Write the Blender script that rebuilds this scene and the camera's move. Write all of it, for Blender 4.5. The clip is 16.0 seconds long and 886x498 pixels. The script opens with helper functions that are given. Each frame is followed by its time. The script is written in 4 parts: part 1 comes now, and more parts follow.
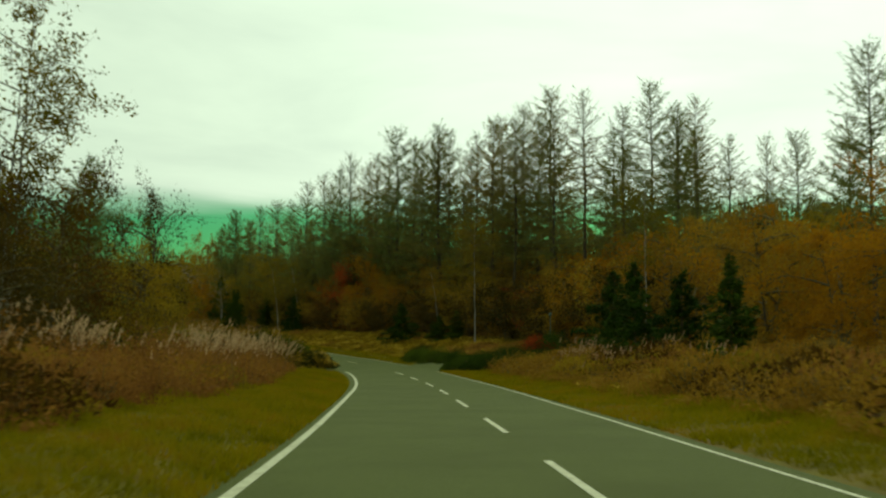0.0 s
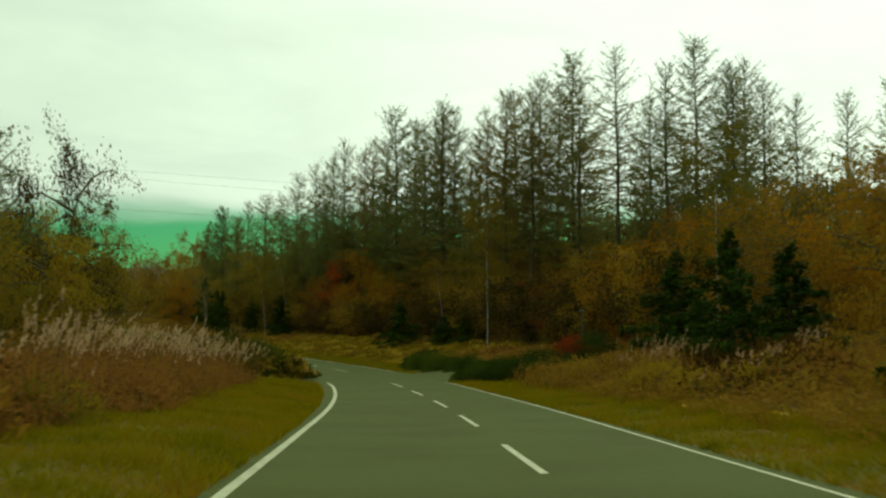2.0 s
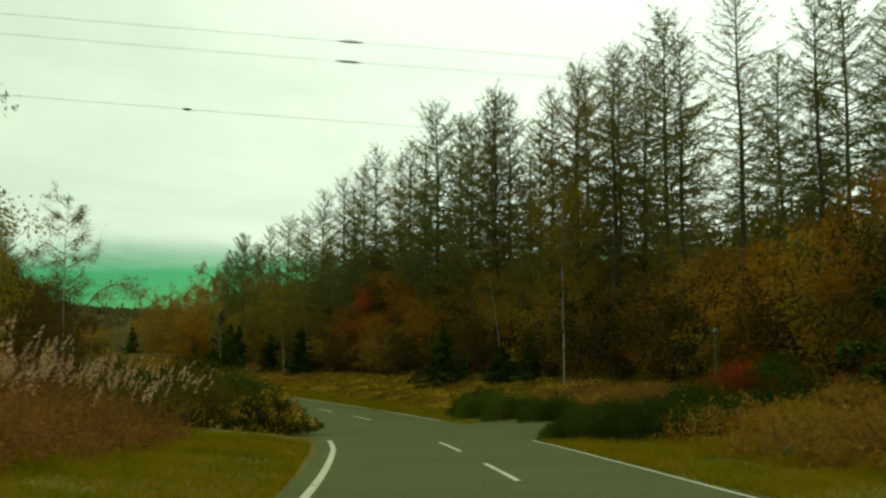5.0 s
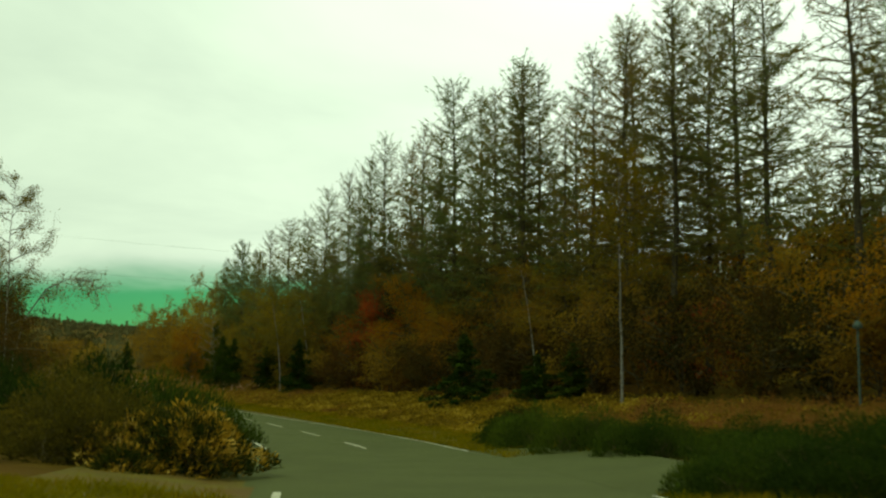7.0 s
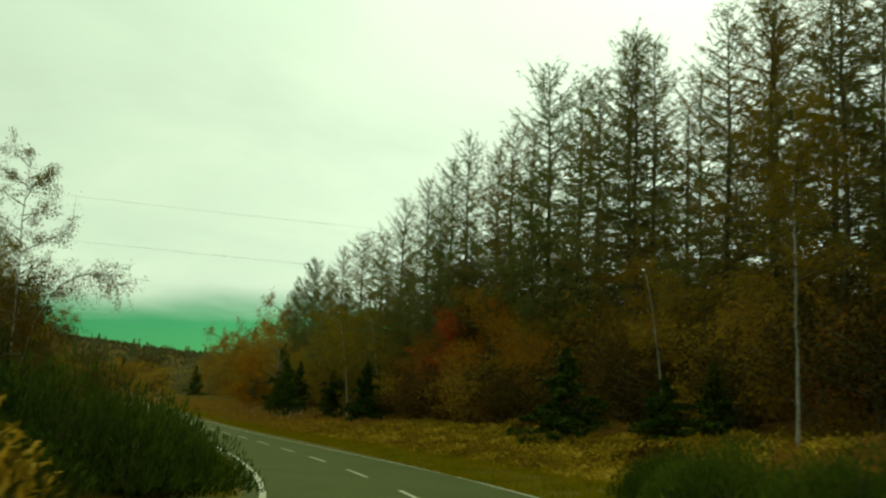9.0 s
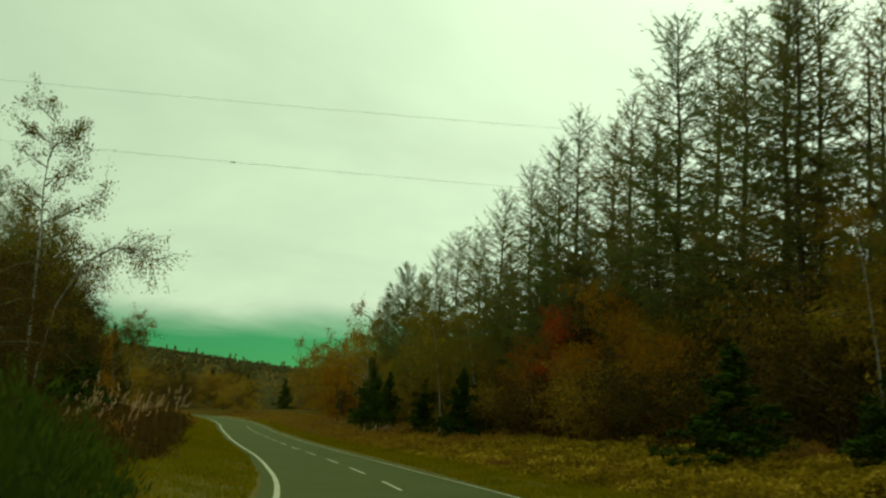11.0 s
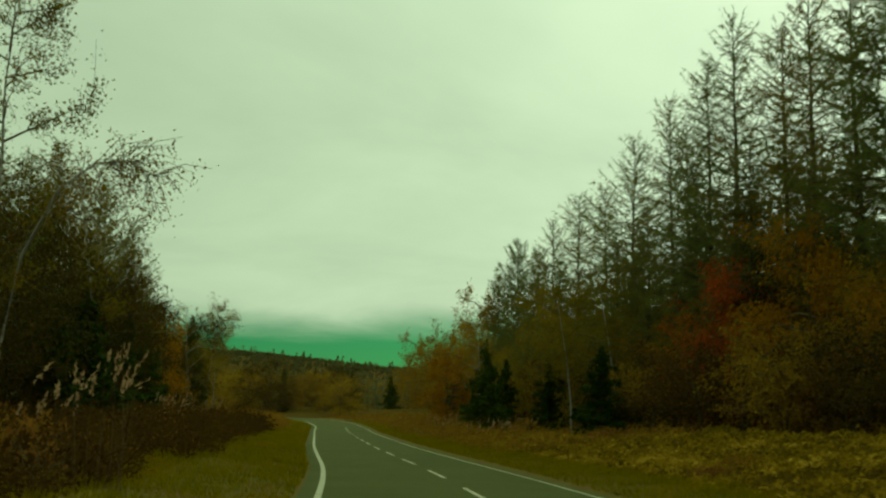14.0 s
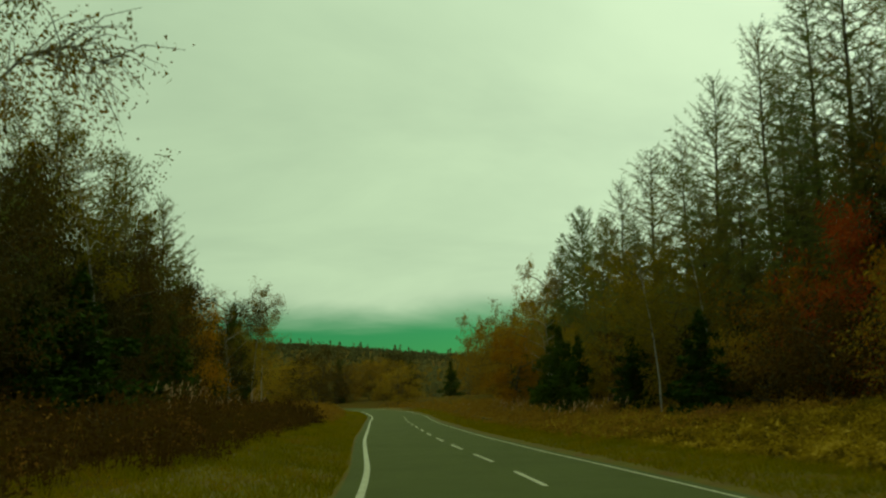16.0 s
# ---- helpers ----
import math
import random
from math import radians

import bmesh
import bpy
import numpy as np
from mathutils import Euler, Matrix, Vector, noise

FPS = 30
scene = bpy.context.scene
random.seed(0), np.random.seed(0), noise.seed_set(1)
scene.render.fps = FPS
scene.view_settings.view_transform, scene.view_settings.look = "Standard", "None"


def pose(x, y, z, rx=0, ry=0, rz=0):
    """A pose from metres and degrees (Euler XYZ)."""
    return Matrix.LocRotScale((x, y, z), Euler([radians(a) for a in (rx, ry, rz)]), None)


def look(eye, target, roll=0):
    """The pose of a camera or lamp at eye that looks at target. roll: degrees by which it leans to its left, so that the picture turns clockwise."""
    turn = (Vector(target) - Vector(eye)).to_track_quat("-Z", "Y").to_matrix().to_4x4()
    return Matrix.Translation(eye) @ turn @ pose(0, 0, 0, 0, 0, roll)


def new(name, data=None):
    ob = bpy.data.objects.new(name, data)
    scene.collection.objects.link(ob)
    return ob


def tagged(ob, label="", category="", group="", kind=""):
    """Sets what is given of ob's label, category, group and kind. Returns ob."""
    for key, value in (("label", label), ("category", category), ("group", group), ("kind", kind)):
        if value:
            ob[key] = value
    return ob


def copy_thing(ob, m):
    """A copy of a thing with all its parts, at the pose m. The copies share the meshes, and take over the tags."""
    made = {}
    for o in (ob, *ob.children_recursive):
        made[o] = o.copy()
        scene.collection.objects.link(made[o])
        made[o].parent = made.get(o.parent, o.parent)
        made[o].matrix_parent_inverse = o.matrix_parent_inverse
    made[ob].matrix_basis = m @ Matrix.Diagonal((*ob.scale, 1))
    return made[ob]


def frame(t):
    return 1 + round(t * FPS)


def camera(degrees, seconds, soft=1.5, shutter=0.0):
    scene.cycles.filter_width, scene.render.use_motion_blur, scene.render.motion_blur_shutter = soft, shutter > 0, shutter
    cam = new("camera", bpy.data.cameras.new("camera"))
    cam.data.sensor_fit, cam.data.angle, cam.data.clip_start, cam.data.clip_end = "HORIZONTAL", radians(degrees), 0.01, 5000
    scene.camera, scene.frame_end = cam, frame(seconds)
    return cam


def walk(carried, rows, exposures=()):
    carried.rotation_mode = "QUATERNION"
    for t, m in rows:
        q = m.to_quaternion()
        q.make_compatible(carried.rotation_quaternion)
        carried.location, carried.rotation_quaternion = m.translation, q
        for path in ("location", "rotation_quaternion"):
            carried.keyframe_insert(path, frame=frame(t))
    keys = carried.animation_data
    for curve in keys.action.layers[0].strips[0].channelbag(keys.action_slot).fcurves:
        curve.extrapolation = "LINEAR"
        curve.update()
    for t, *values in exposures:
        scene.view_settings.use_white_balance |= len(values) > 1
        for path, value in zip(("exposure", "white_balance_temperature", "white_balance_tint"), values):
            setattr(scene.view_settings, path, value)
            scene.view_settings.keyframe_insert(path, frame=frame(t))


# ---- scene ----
cam = camera(45.4, 16.0, 2.35, 0.5)
METRES, EYE, TILT, LEAN, TURN = 108.0, 1.28, 4.5, -1.7, 0.0
ROWS = [
    (0.0, 0.0, 0.0, 0.0, -0.06, -2.0, 1.61),
    (0.5, -0.0007, 0.0391, -0.0055, -0.15, -1.95, 1.69),
    (1.0, -0.002, 0.0761, -0.0108, -0.25, -1.88, 1.75),
    (1.5, -0.0036, 0.1121, -0.0158, -0.21, -1.75, 1.78),
    (2.0, -0.0055, 0.1496, -0.0209, -0.06, -1.6, 1.69),
    (2.5, -0.0084, 0.1909, -0.0264, 0.14, -1.29, 1.55),
    (3.0, -0.0108, 0.2311, -0.032, 0.55, -0.81, 1.55),
    (3.5, -0.0139, 0.271, -0.0376, 1.01, -0.18, 1.47),
    (4.0, -0.0155, 0.3002, -0.0415, 1.51, 0.29, 1.58),
    (6.5, -0.0266, 0.4609, -0.0629, 2.18, 1.69, 1.81),
    (7.0, -0.0292, 0.495, -0.0671, 2.59, 2.09, 1.51),
    (7.5, -0.032, 0.527, -0.071, 3.3, 2.54, 1.24),
    (8.0, -0.0352, 0.5585, -0.075, 4.28, 3.03, 0.91),
    (8.5, -0.0383, 0.5903, -0.0788, 5.58, 3.55, 0.56),
    (9.0, -0.0422, 0.6218, -0.0824, 6.96, 4.09, 0.19),
    (11.5, -0.0711, 0.7651, -0.0977, 13.25, 5.22, 0.02),
    (12.0, -0.0782, 0.7909, -0.1002, 14.26, 5.25, 0.26),
    (12.5, -0.086, 0.8171, -0.1027, 15.23, 5.28, 0.61),
    (13.0, -0.0941, 0.8426, -0.1048, 16.17, 5.25, 1.03),
    (13.5, -0.1028, 0.8673, -0.1068, 17.05, 5.2, 1.44),
    (14.0, -0.1111, 0.891, -0.1091, 17.98, 5.16, 2.02),
    (14.5, -0.1202, 0.9138, -0.1111, 18.79, 5.08, 2.63),
    (15.0, -0.129, 0.9356, -0.1129, 19.58, 4.97, 3.27),
    (15.5, -0.1371, 0.9561, -0.1147, 20.35, 4.82, 3.88),
    (16.0, -0.1451, 0.9756, -0.1163, 21.06, 4.65, 4.43),
]
# exposure in stops, kelvin and tint of the camera along the way
EXPOSURES = [(0.0, 0.05, 7300, -26), (4.0, 0.14, 7300, -24), (9.0, 0.1, 7700, -31), (12.5, -0.21, 8300, -40), (16.0, -0.29, 8400, -42)]
walk(cam, [(t, pose(0, 0, EYE, TILT, LEAN, TURN) @ pose(METRES * x, METRES * y, METRES * z, 90 + pitch, roll, yaw)) for t, x, y, z, yaw, pitch, roll in ROWS], EXPOSURES)

# ---------------------------------------------------------------- sky and light
SUN_AZ, SUN_EL = radians(16), radians(24)      # azimuth to the right of +y
sun_way = Vector((math.sin(SUN_AZ) * math.cos(SUN_EL), math.cos(SUN_AZ) * math.cos(SUN_EL), math.sin(SUN_EL)))
world = bpy.data.worlds.new("overcast_sky")
scene.world = world
world.use_nodes = True
wn, wl = world.node_tree.nodes, world.node_tree.links
wn.clear()


def wnode(kind, **vals):
    n = wn.new(kind)
    for k, v in vals.items():
        n.inputs[k].default_value = v
    return n


def wmath(op, a, b=None, c=None):
    n = wn.new("ShaderNodeMath")
    n.operation = op
    for i, v in enumerate((a, b, c)):
        if v is None:
            continue
        if isinstance(v, (int, float)):
            n.inputs[i].default_value = v
        else:
            wl.new(v, n.inputs[i])
    return n.outputs[0]


w_coord = wn.new("ShaderNodeTexCoord")
w_sep = wn.new("ShaderNodeSeparateXYZ")
wl.new(w_coord.outputs["Generated"], w_sep.inputs[0])
w_z = wmath("MAXIMUM", w_sep.outputs["Z"], 0.0)
w_den = wmath("ADD", w_z, 0.12)
w_comb = wn.new("ShaderNodeCombineXYZ")
wl.new(wmath("DIVIDE", w_sep.outputs["X"], w_den), w_comb.inputs[0])
wl.new(wmath("DIVIDE", w_sep.outputs["Y"], w_den), w_comb.inputs[1])
w_noise = wnode("ShaderNodeTexNoise", Scale=0.9, Detail=5.0, Roughness=0.55, Distortion=0.4)
wl.new(w_comb.outputs[0], w_noise.inputs["Vector"])
w_ramp = wn.new("ShaderNodeValToRGB")
w_ramp.color_ramp.elements[0].position, w_ramp.color_ramp.elements[0].color = 0.32, (0.69, 0.735, 0.725, 1)
w_ramp.color_ramp.elements[1].position, w_ramp.color_ramp.elements[1].color = 0.66, (0.84, 0.885, 0.855, 1)
wl.new(w_noise.outputs["Fac"], w_ramp.inputs[0])
# the cloud glows where the sun stands behind it
w_dot = wn.new("ShaderNodeVectorMath")
w_dot.operation = "DOT_PRODUCT"
wl.new(w_coord.outputs["Generated"], w_dot.inputs[0])
w_dot.inputs[1].default_value = sun_way
w_glow = wmath("POWER", wmath("MAXIMUM", w_dot.outputs["Value"], 0.0), 7.0)
w_over = wn.new("ShaderNodeMapRange")     # an overcast sky is brightest overhead
w_over.interpolation_type = "SMOOTHSTEP"
w_over.inputs["From Min"].default_value, w_over.inputs["From Max"].default_value = 0.25, 0.95
w_over.inputs["To Min"].default_value, w_over.inputs["To Max"].default_value = 1.0, 2.0
wl.new(w_z, w_over.inputs["Value"])
w_gain = wmath("MULTIPLY", wmath("MULTIPLY_ADD", w_glow, 0.52, 0.84), w_over.outputs[0])
w_cloud = wn.new("ShaderNodeVectorMath")
w_cloud.operation = "SCALE"
wl.new(w_ramp.outputs["Color"], w_cloud.inputs[0])
wl.new(w_gain, w_cloud.inputs["Scale"])
# clear air below the cloud deck
w_sky = wn.new("ShaderNodeTexSky")
w_sky.sky_type = "NISHITA"
w_sky.sun_disc = False
w_sky.sun_elevation, w_sky.sun_rotation = SUN_EL, SUN_AZ
w_sky.air_density, w_sky.dust_density, w_sky.ozone_density = 1.0, 0.5, 3.0
w_clear = wn.new("ShaderNodeVectorMath")
w_clear.operation = "SCALE"
w_rain = wn.new("ShaderNodeMix")          # rain air below the deck takes the red out of the light
w_rain.data_type, w_rain.blend_type = "RGBA", "MULTIPLY"
w_rain.inputs[0].default_value = 1.0
w_rain.inputs[7].default_value = (0.27, 0.82, 0.45, 1)
wl.new(w_sky.outputs["Color"], w_rain.inputs[6])
wl.new(w_rain.outputs[2], w_clear.inputs[0])
w_clear.inputs["Scale"].default_value = 0.05
w_edge = wmath("ADD", w_sep.outputs["Z"], wmath("MULTIPLY", wmath("SUBTRACT", w_noise.outputs["Fac"], 0.5), 0.05))
w_deck = wn.new("ShaderNodeMapRange")
w_deck.interpolation_type = "SMOOTHSTEP"
w_deck.inputs["From Min"].default_value, w_deck.inputs["From Max"].default_value = 0.062, 0.104
wl.new(w_edge, w_deck.inputs["Value"])
w_mix = wn.new("ShaderNodeMix")
w_mix.data_type = "RGBA"
wl.new(w_deck.outputs[0], w_mix.inputs[0])
w_warm = wn.new("ShaderNodeMix")          # thin cloud before the sun is whiter
w_warm.data_type, w_warm.blend_type = "RGBA", "MULTIPLY"
w_warm.inputs[7].default_value = (1.07, 1.0, 1.08, 1)
wl.new(w_glow, w_warm.inputs[0])
wl.new(w_cloud.outputs[0], w_warm.inputs[6])
wl.new(w_clear.outputs[0], w_mix.inputs[6])
wl.new(w_warm.outputs[2], w_mix.inputs[7])
w_bg = wn.new("ShaderNodeBackground")
w_bg.inputs["Strength"].default_value = 1.0
wl.new(w_mix.outputs[2], w_bg.inputs["Color"])
w_out = wn.new("ShaderNodeOutputWorld")
wl.new(w_bg.outputs[0], w_out.inputs[0])

sun = new("sun", bpy.data.lights.new("sun", "SUN"))
sun.data.energy, sun.data.angle, sun.data.color = 1.0, radians(25), (1.0, 0.96, 0.88)
sun.matrix_basis = look((0, 0, 80), Vector((0, 0, 80)) - sun_way)


# ---------------------------------------------------------------- materials
def make_mat(name, dark, light, scale, rough=0.85, bump=0.0, bump_scale=None, third=None, big=0.0, metal=0.0, spec=0.08):
    """Two-scale noise between colours, with relief."""
    m = bpy.data.materials.new(name)
    m.use_nodes = True
    n, l = m.node_tree.nodes, m.node_tree.links
    b = n["Principled BSDF"]
    b.inputs["Roughness"].default_value, b.inputs["Metallic"].default_value = rough, metal
    b.inputs["Specular IOR Level"].default_value = spec
    co = n.new("ShaderNodeTexCoord")
    fine = n.new("ShaderNodeTexNoise")
    fine.inputs["Scale"].default_value, fine.inputs["Detail"].default_value = scale, 6
    fine.inputs["Roughness"].default_value = 0.65
    l.new(co.outputs["Object"], fine.inputs["Vector"])
    ramp = n.new("ShaderNodeValToRGB")
    ramp.color_ramp.elements[0].position, ramp.color_ramp.elements[0].color = 0.34, (*dark, 1)
    ramp.color_ramp.elements[1].position, ramp.color_ramp.elements[1].color = 0.68, (*light, 1)
    l.new(fine.outputs["Fac"], ramp.inputs[0])
    col = ramp.outputs["Color"]
    if third:
        wide = n.new("ShaderNodeTexNoise")
        wide.inputs["Scale"].default_value, wide.inputs["Detail"].default_value = big, 4
        l.new(co.outputs["Object"], wide.inputs["Vector"])
        rng = n.new("ShaderNodeMapRange")
        rng.inputs["From Min"].default_value, rng.inputs["From Max"].default_value = 0.42, 0.66
        l.new(wide.outputs["Fac"], rng.inputs["Value"])
        mix = n.new("ShaderNodeMix")
        mix.data_type = "RGBA"
        l.new(rng.outputs[0], mix.inputs[0])
        l.new(col, mix.inputs[6])
        mix.inputs[7].default_value = (*third, 1)
        col = mix.outputs[2]
    l.new(col, b.inputs["Base Color"])
    if bump:
        g = n.new("ShaderNodeTexNoise")
        g.inputs["Scale"].default_value, g.inputs["Detail"].default_value = bump_scale or scale * 3, 4
        l.new(co.outputs["Object"], g.inputs["Vector"])
        bm_ = n.new("ShaderNodeBump")
        bm_.inputs["Strength"].default_value, bm_.inputs["Distance"].default_value = bump, 0.02
        l.new(g.outputs["Fac"], bm_.inputs["Height"])
        l.new(bm_.outputs[0], b.inputs["Normal"])
    return m


def leaf_mat(name, colours, through_light=0.3, rough=0.7, spread=0.40, patch_scale=0.55):
    """Leaves: every leaf takes a colour of its own, every plant a shift of its own; light comes through."""
    m = bpy.data.materials.new(name)
    m.use_nodes = True
    n, l = m.node_tree.nodes, m.node_tree.links
    b = n["Principled BSDF"]
    b.inputs["Roughness"].default_value = rough
    b.inputs["Specular IOR Level"].default_value = 0.015
    geo, info = n.new("ShaderNodeNewGeometry"), n.new("ShaderNodeObjectInfo")
    co, wide = n.new("ShaderNodeTexCoord"), n.new("ShaderNodeTexNoise")
    wide.inputs["Scale"].default_value, wide.inputs["Detail"].default_value = patch_scale, 3
    l.new(co.outputs["Object"], wide.inputs["Vector"])
    add = n.new("ShaderNodeMath")
    add.operation = "MULTIPLY_ADD"
    add.inputs[1].default_value = 0.24
    l.new(geo.outputs["Random Per Island"], add.inputs[0])
    shift = n.new("ShaderNodeMath")
    shift.operation = "MULTIPLY_ADD"
    shift.inputs[1].default_value = spread
    l.new(info.outputs["Random"], shift.inputs[0])
    patch = n.new("ShaderNodeMapRange")
    patch.inputs["From Min"].default_value, patch.inputs["From Max"].default_value = 0.3, 0.7
    patch.inputs["To Max"].default_value = 0.76 - spread
    l.new(wide.outputs["Fac"], patch.inputs["Value"])
    l.new(patch.outputs[0], shift.inputs[2])
    l.new(shift.outputs[0], add.inputs[2])
    ramp = n.new("ShaderNodeValToRGB")
    el = ramp.color_ramp.elements
    el[0].position, el[0].color = 0.08, (*colours[0], 1)
    el[1].position, el[1].color = 0.92, (*colours[-1], 1)
    for i, c in enumerate(colours[1:-1]):
        e = el.new(0.08 + 0.84 * (i + 1) / (len(colours) - 1))
        e.color = (*c, 1)
    l.new(add.outputs[0], ramp.inputs[0])
    l.new(ramp.outputs["Color"], b.inputs["Base Color"])
    tr = n.new("ShaderNodeBsdfTranslucent")
    l.new(ramp.outputs["Color"], tr.inputs["Color"])
    mix = n.new("ShaderNodeMixShader")
    mix.inputs[0].default_value = through_light
    l.new(b.outputs[0], mix.inputs[1])
    l.new(tr.outputs[0], mix.inputs[2])
    l.new(mix.outputs[0], n["Material Output"].inputs["Surface"])
    return m


M_ASPHALT = make_mat("asphalt", (0.045, 0.050, 0.014), (0.081, 0.089, 0.027), 30, 0.95, 0.5, 160, (0.054, 0.059, 0.017), 0.5, spec=0.06)
M_PAINT = make_mat("worn_road_paint", (0.20, 0.19, 0.12), (0.42, 0.40, 0.28), 7, 0.7, 0.3, 60, (0.33, 0.32, 0.22), 1.2)
M_SOIL = make_mat("weedy_ground", (0.045, 0.031, 0.004), (0.079, 0.054, 0.007), 2.2, 0.95, 0.8, 9, (0.060, 0.032, 0.006), 0.12, spec=0.01)
M_VERGE = make_mat("mown_verge", (0.061, 0.050, 0.004), (0.098, 0.078, 0.005), 1.6, 0.95, 0.9, 14, (0.078, 0.044, 0.008), 0.6)
M_BARK = make_mat("dark_bark", (0.033, 0.026, 0.015), (0.088, 0.071, 0.042), 6, 0.95, 0.9, 22)
M_BIRCH = make_mat("birch_bark", (0.083, 0.068, 0.052), (0.285, 0.266, 0.222), 4.5, 0.8, 0.5, 18, (0.225, 0.205, 0.170), 1.1)
M_TWIG = make_mat("larch_twig", (0.051, 0.040, 0.018), (0.112, 0.088, 0.039), 3, 0.95)
M_STEM = make_mat("dry_stem", (0.050, 0.030, 0.014), (0.120, 0.075, 0.036), 5, 0.9)
M_WIRE = make_mat("power_cable", (0.02, 0.02, 0.02), (0.05, 0.05, 0.05), 2, 0.6)
M_POST = make_mat("grey_green_post_paint", (0.050, 0.072, 0.054), (0.090, 0.116, 0.090), 9, 0.6, 0.2)

L_LARCH = leaf_mat("larch_needles", [(0.072, 0.100, 0.026), (0.118, 0.130, 0.032), (0.158, 0.120, 0.027), (0.190, 0.106, 0.021)], 0.55, patch_scale=0.3)
L_SPRUCE = leaf_mat("spruce_needles", [(0.013, 0.027, 0.003), (0.028, 0.046, 0.005), (0.052, 0.070, 0.007)], 0.12)
L_RUST = leaf_mat("rust_leaves", [(0.114, 0.048, 0.006), (0.205, 0.088, 0.007), (0.280, 0.126, 0.009), (0.212, 0.138, 0.012)], 0.45)
L_RED = leaf_mat("red_leaves", [(0.114, 0.023, 0.008), (0.220, 0.036, 0.009), (0.290, 0.060, 0.011), (0.193, 0.072, 0.011)], 0.42)
L_OLIVE = leaf_mat("olive_leaves", [(0.084, 0.065, 0.010), (0.150, 0.108, 0.011), (0.215, 0.142, 0.013), (0.225, 0.116, 0.012)], 0.45)
L_BROWN = leaf_mat("brown_leaves", [(0.100, 0.056, 0.010), (0.178, 0.101, 0.013), (0.250, 0.150, 0.017), (0.200, 0.154, 0.016)], 0.4)
L_BIRCHLEAF = leaf_mat("sparse_birch_leaves", [(0.060, 0.060, 0.007), (0.120, 0.092, 0.009), (0.170, 0.100, 0.010), (0.150, 0.062, 0.007)], 0.4)
L_JUNIPER = leaf_mat("juniper_needles", [(0.010, 0.016, 0.003), (0.031, 0.047, 0.006), (0.084, 0.104, 0.011)], 0.2)
L_YELLOW = leaf_mat("yellow_shrub_leaves", [(0.014, 0.019, 0.003), (0.024, 0.030, 0.004), (0.040, 0.040, 0.006), (0.340, 0.190, 0.018), (0.520, 0.350, 0.070)], 0.3, spread=0.0, patch_scale=1.7)
L_SASA = leaf_mat("bamboo_grass_leaves", [(0.044, 0.028, 0.005), (0.130, 0.083, 0.008), (0.275, 0.174, 0.015), (0.520, 0.355, 0.060)], 0.4, patch_scale=0.8, spread=0.05)
L_GRASS = leaf_mat("verge_grass", [(0.080, 0.073, 0.003), (0.132, 0.110, 0.004), (0.178, 0.130, 0.006), (0.192, 0.098, 0.009)], 0.4, spread=0.08, patch_scale=0.8)
L_WEED = leaf_mat("withered_weeds", [(0.098, 0.050, 0.008), (0.165, 0.086, 0.011), (0.222, 0.122, 0.017), (0.186, 0.118, 0.016)], 0.4, spread=0.16, patch_scale=0.9)
L_REDWEED = leaf_mat("reddish_weeds", [(0.090, 0.038, 0.009), (0.150, 0.064, 0.015), (0.205, 0.098, 0.021), (0.165, 0.110, 0.013)], 0.4, spread=0.16, patch_scale=0.9)
# brown of the plants taken down further: tree shade put into the colour
L_SHADEWEED = leaf_mat("shade_toned_withered_weeds", [(0.022, 0.011, 0.003), (0.040, 0.020, 0.004), (0.062, 0.032, 0.005), (0.056, 0.040, 0.005)], 0.35, spread=0.16, patch_scale=0.9)
L_PLUME = leaf_mat("silver_grass_plumes", [(0.190, 0.106, 0.058), (0.315, 0.195, 0.106), (0.430, 0.292, 0.162), (0.570, 0.436, 0.255)], 0.45)
# dark green going brown, then darkened more: deep wood shade in the colour
L_DUSKSHADE = leaf_mat("browning_shade_dark_leaves", [(0.016, 0.018, 0.003), (0.034, 0.028, 0.005), (0.062, 0.036, 0.006), (0.105, 0.046, 0.007)], 0.35)
# far leaves lightened and dulled: distance haze put into the colour
L_FARHAZE = leaf_mat("far_wood", [(0.080, 0.086, 0.036), (0.115, 0.106, 0.042), (0.155, 0.118, 0.046), (0.185, 0.118, 0.044)], 0.55)


# ---------------------------------------------------------------- mesh helpers
def mesh_of(name, chunks, mat):
    """One mesh from (verts, faces) chunks, the faces all quads or all triangles in a chunk."""
    vs, loops, starts, off, at = [], [], [], 0, 0
    for v, q in chunks:
        if len(v) == 0:
            continue
        q = np.asarray(q, np.int32)
        vs.append(np.asarray(v, np.float32))
        loops.append((q + off).ravel())
        starts.append(at + np.arange(len(q)) * q.shape[1])
        off, at = off + len(v), at + q.size
    v, loops, starts = np.concatenate(vs), np.concatenate(loops), np.concatenate(starts)
    me = bpy.data.meshes.new(name)
    me.vertices.add(len(v))
    me.vertices.foreach_set("co", v.ravel())
    me.loops.add(len(loops))
    me.loops.foreach_set("vertex_index", loops.astype(np.int32))
    me.polygons.add(len(starts))
    me.polygons.foreach_set("loop_start", starts.astype(np.int32))
    me.update(calc_edges=True)
    me.materials.append(mat)
    return me


def part(name, chunks, mat, parent=None, label=""):
    ob = new(name, mesh_of(name, chunks, mat) if isinstance(chunks, list) else chunks)
    ob.parent = parent
    return tagged(ob, label)


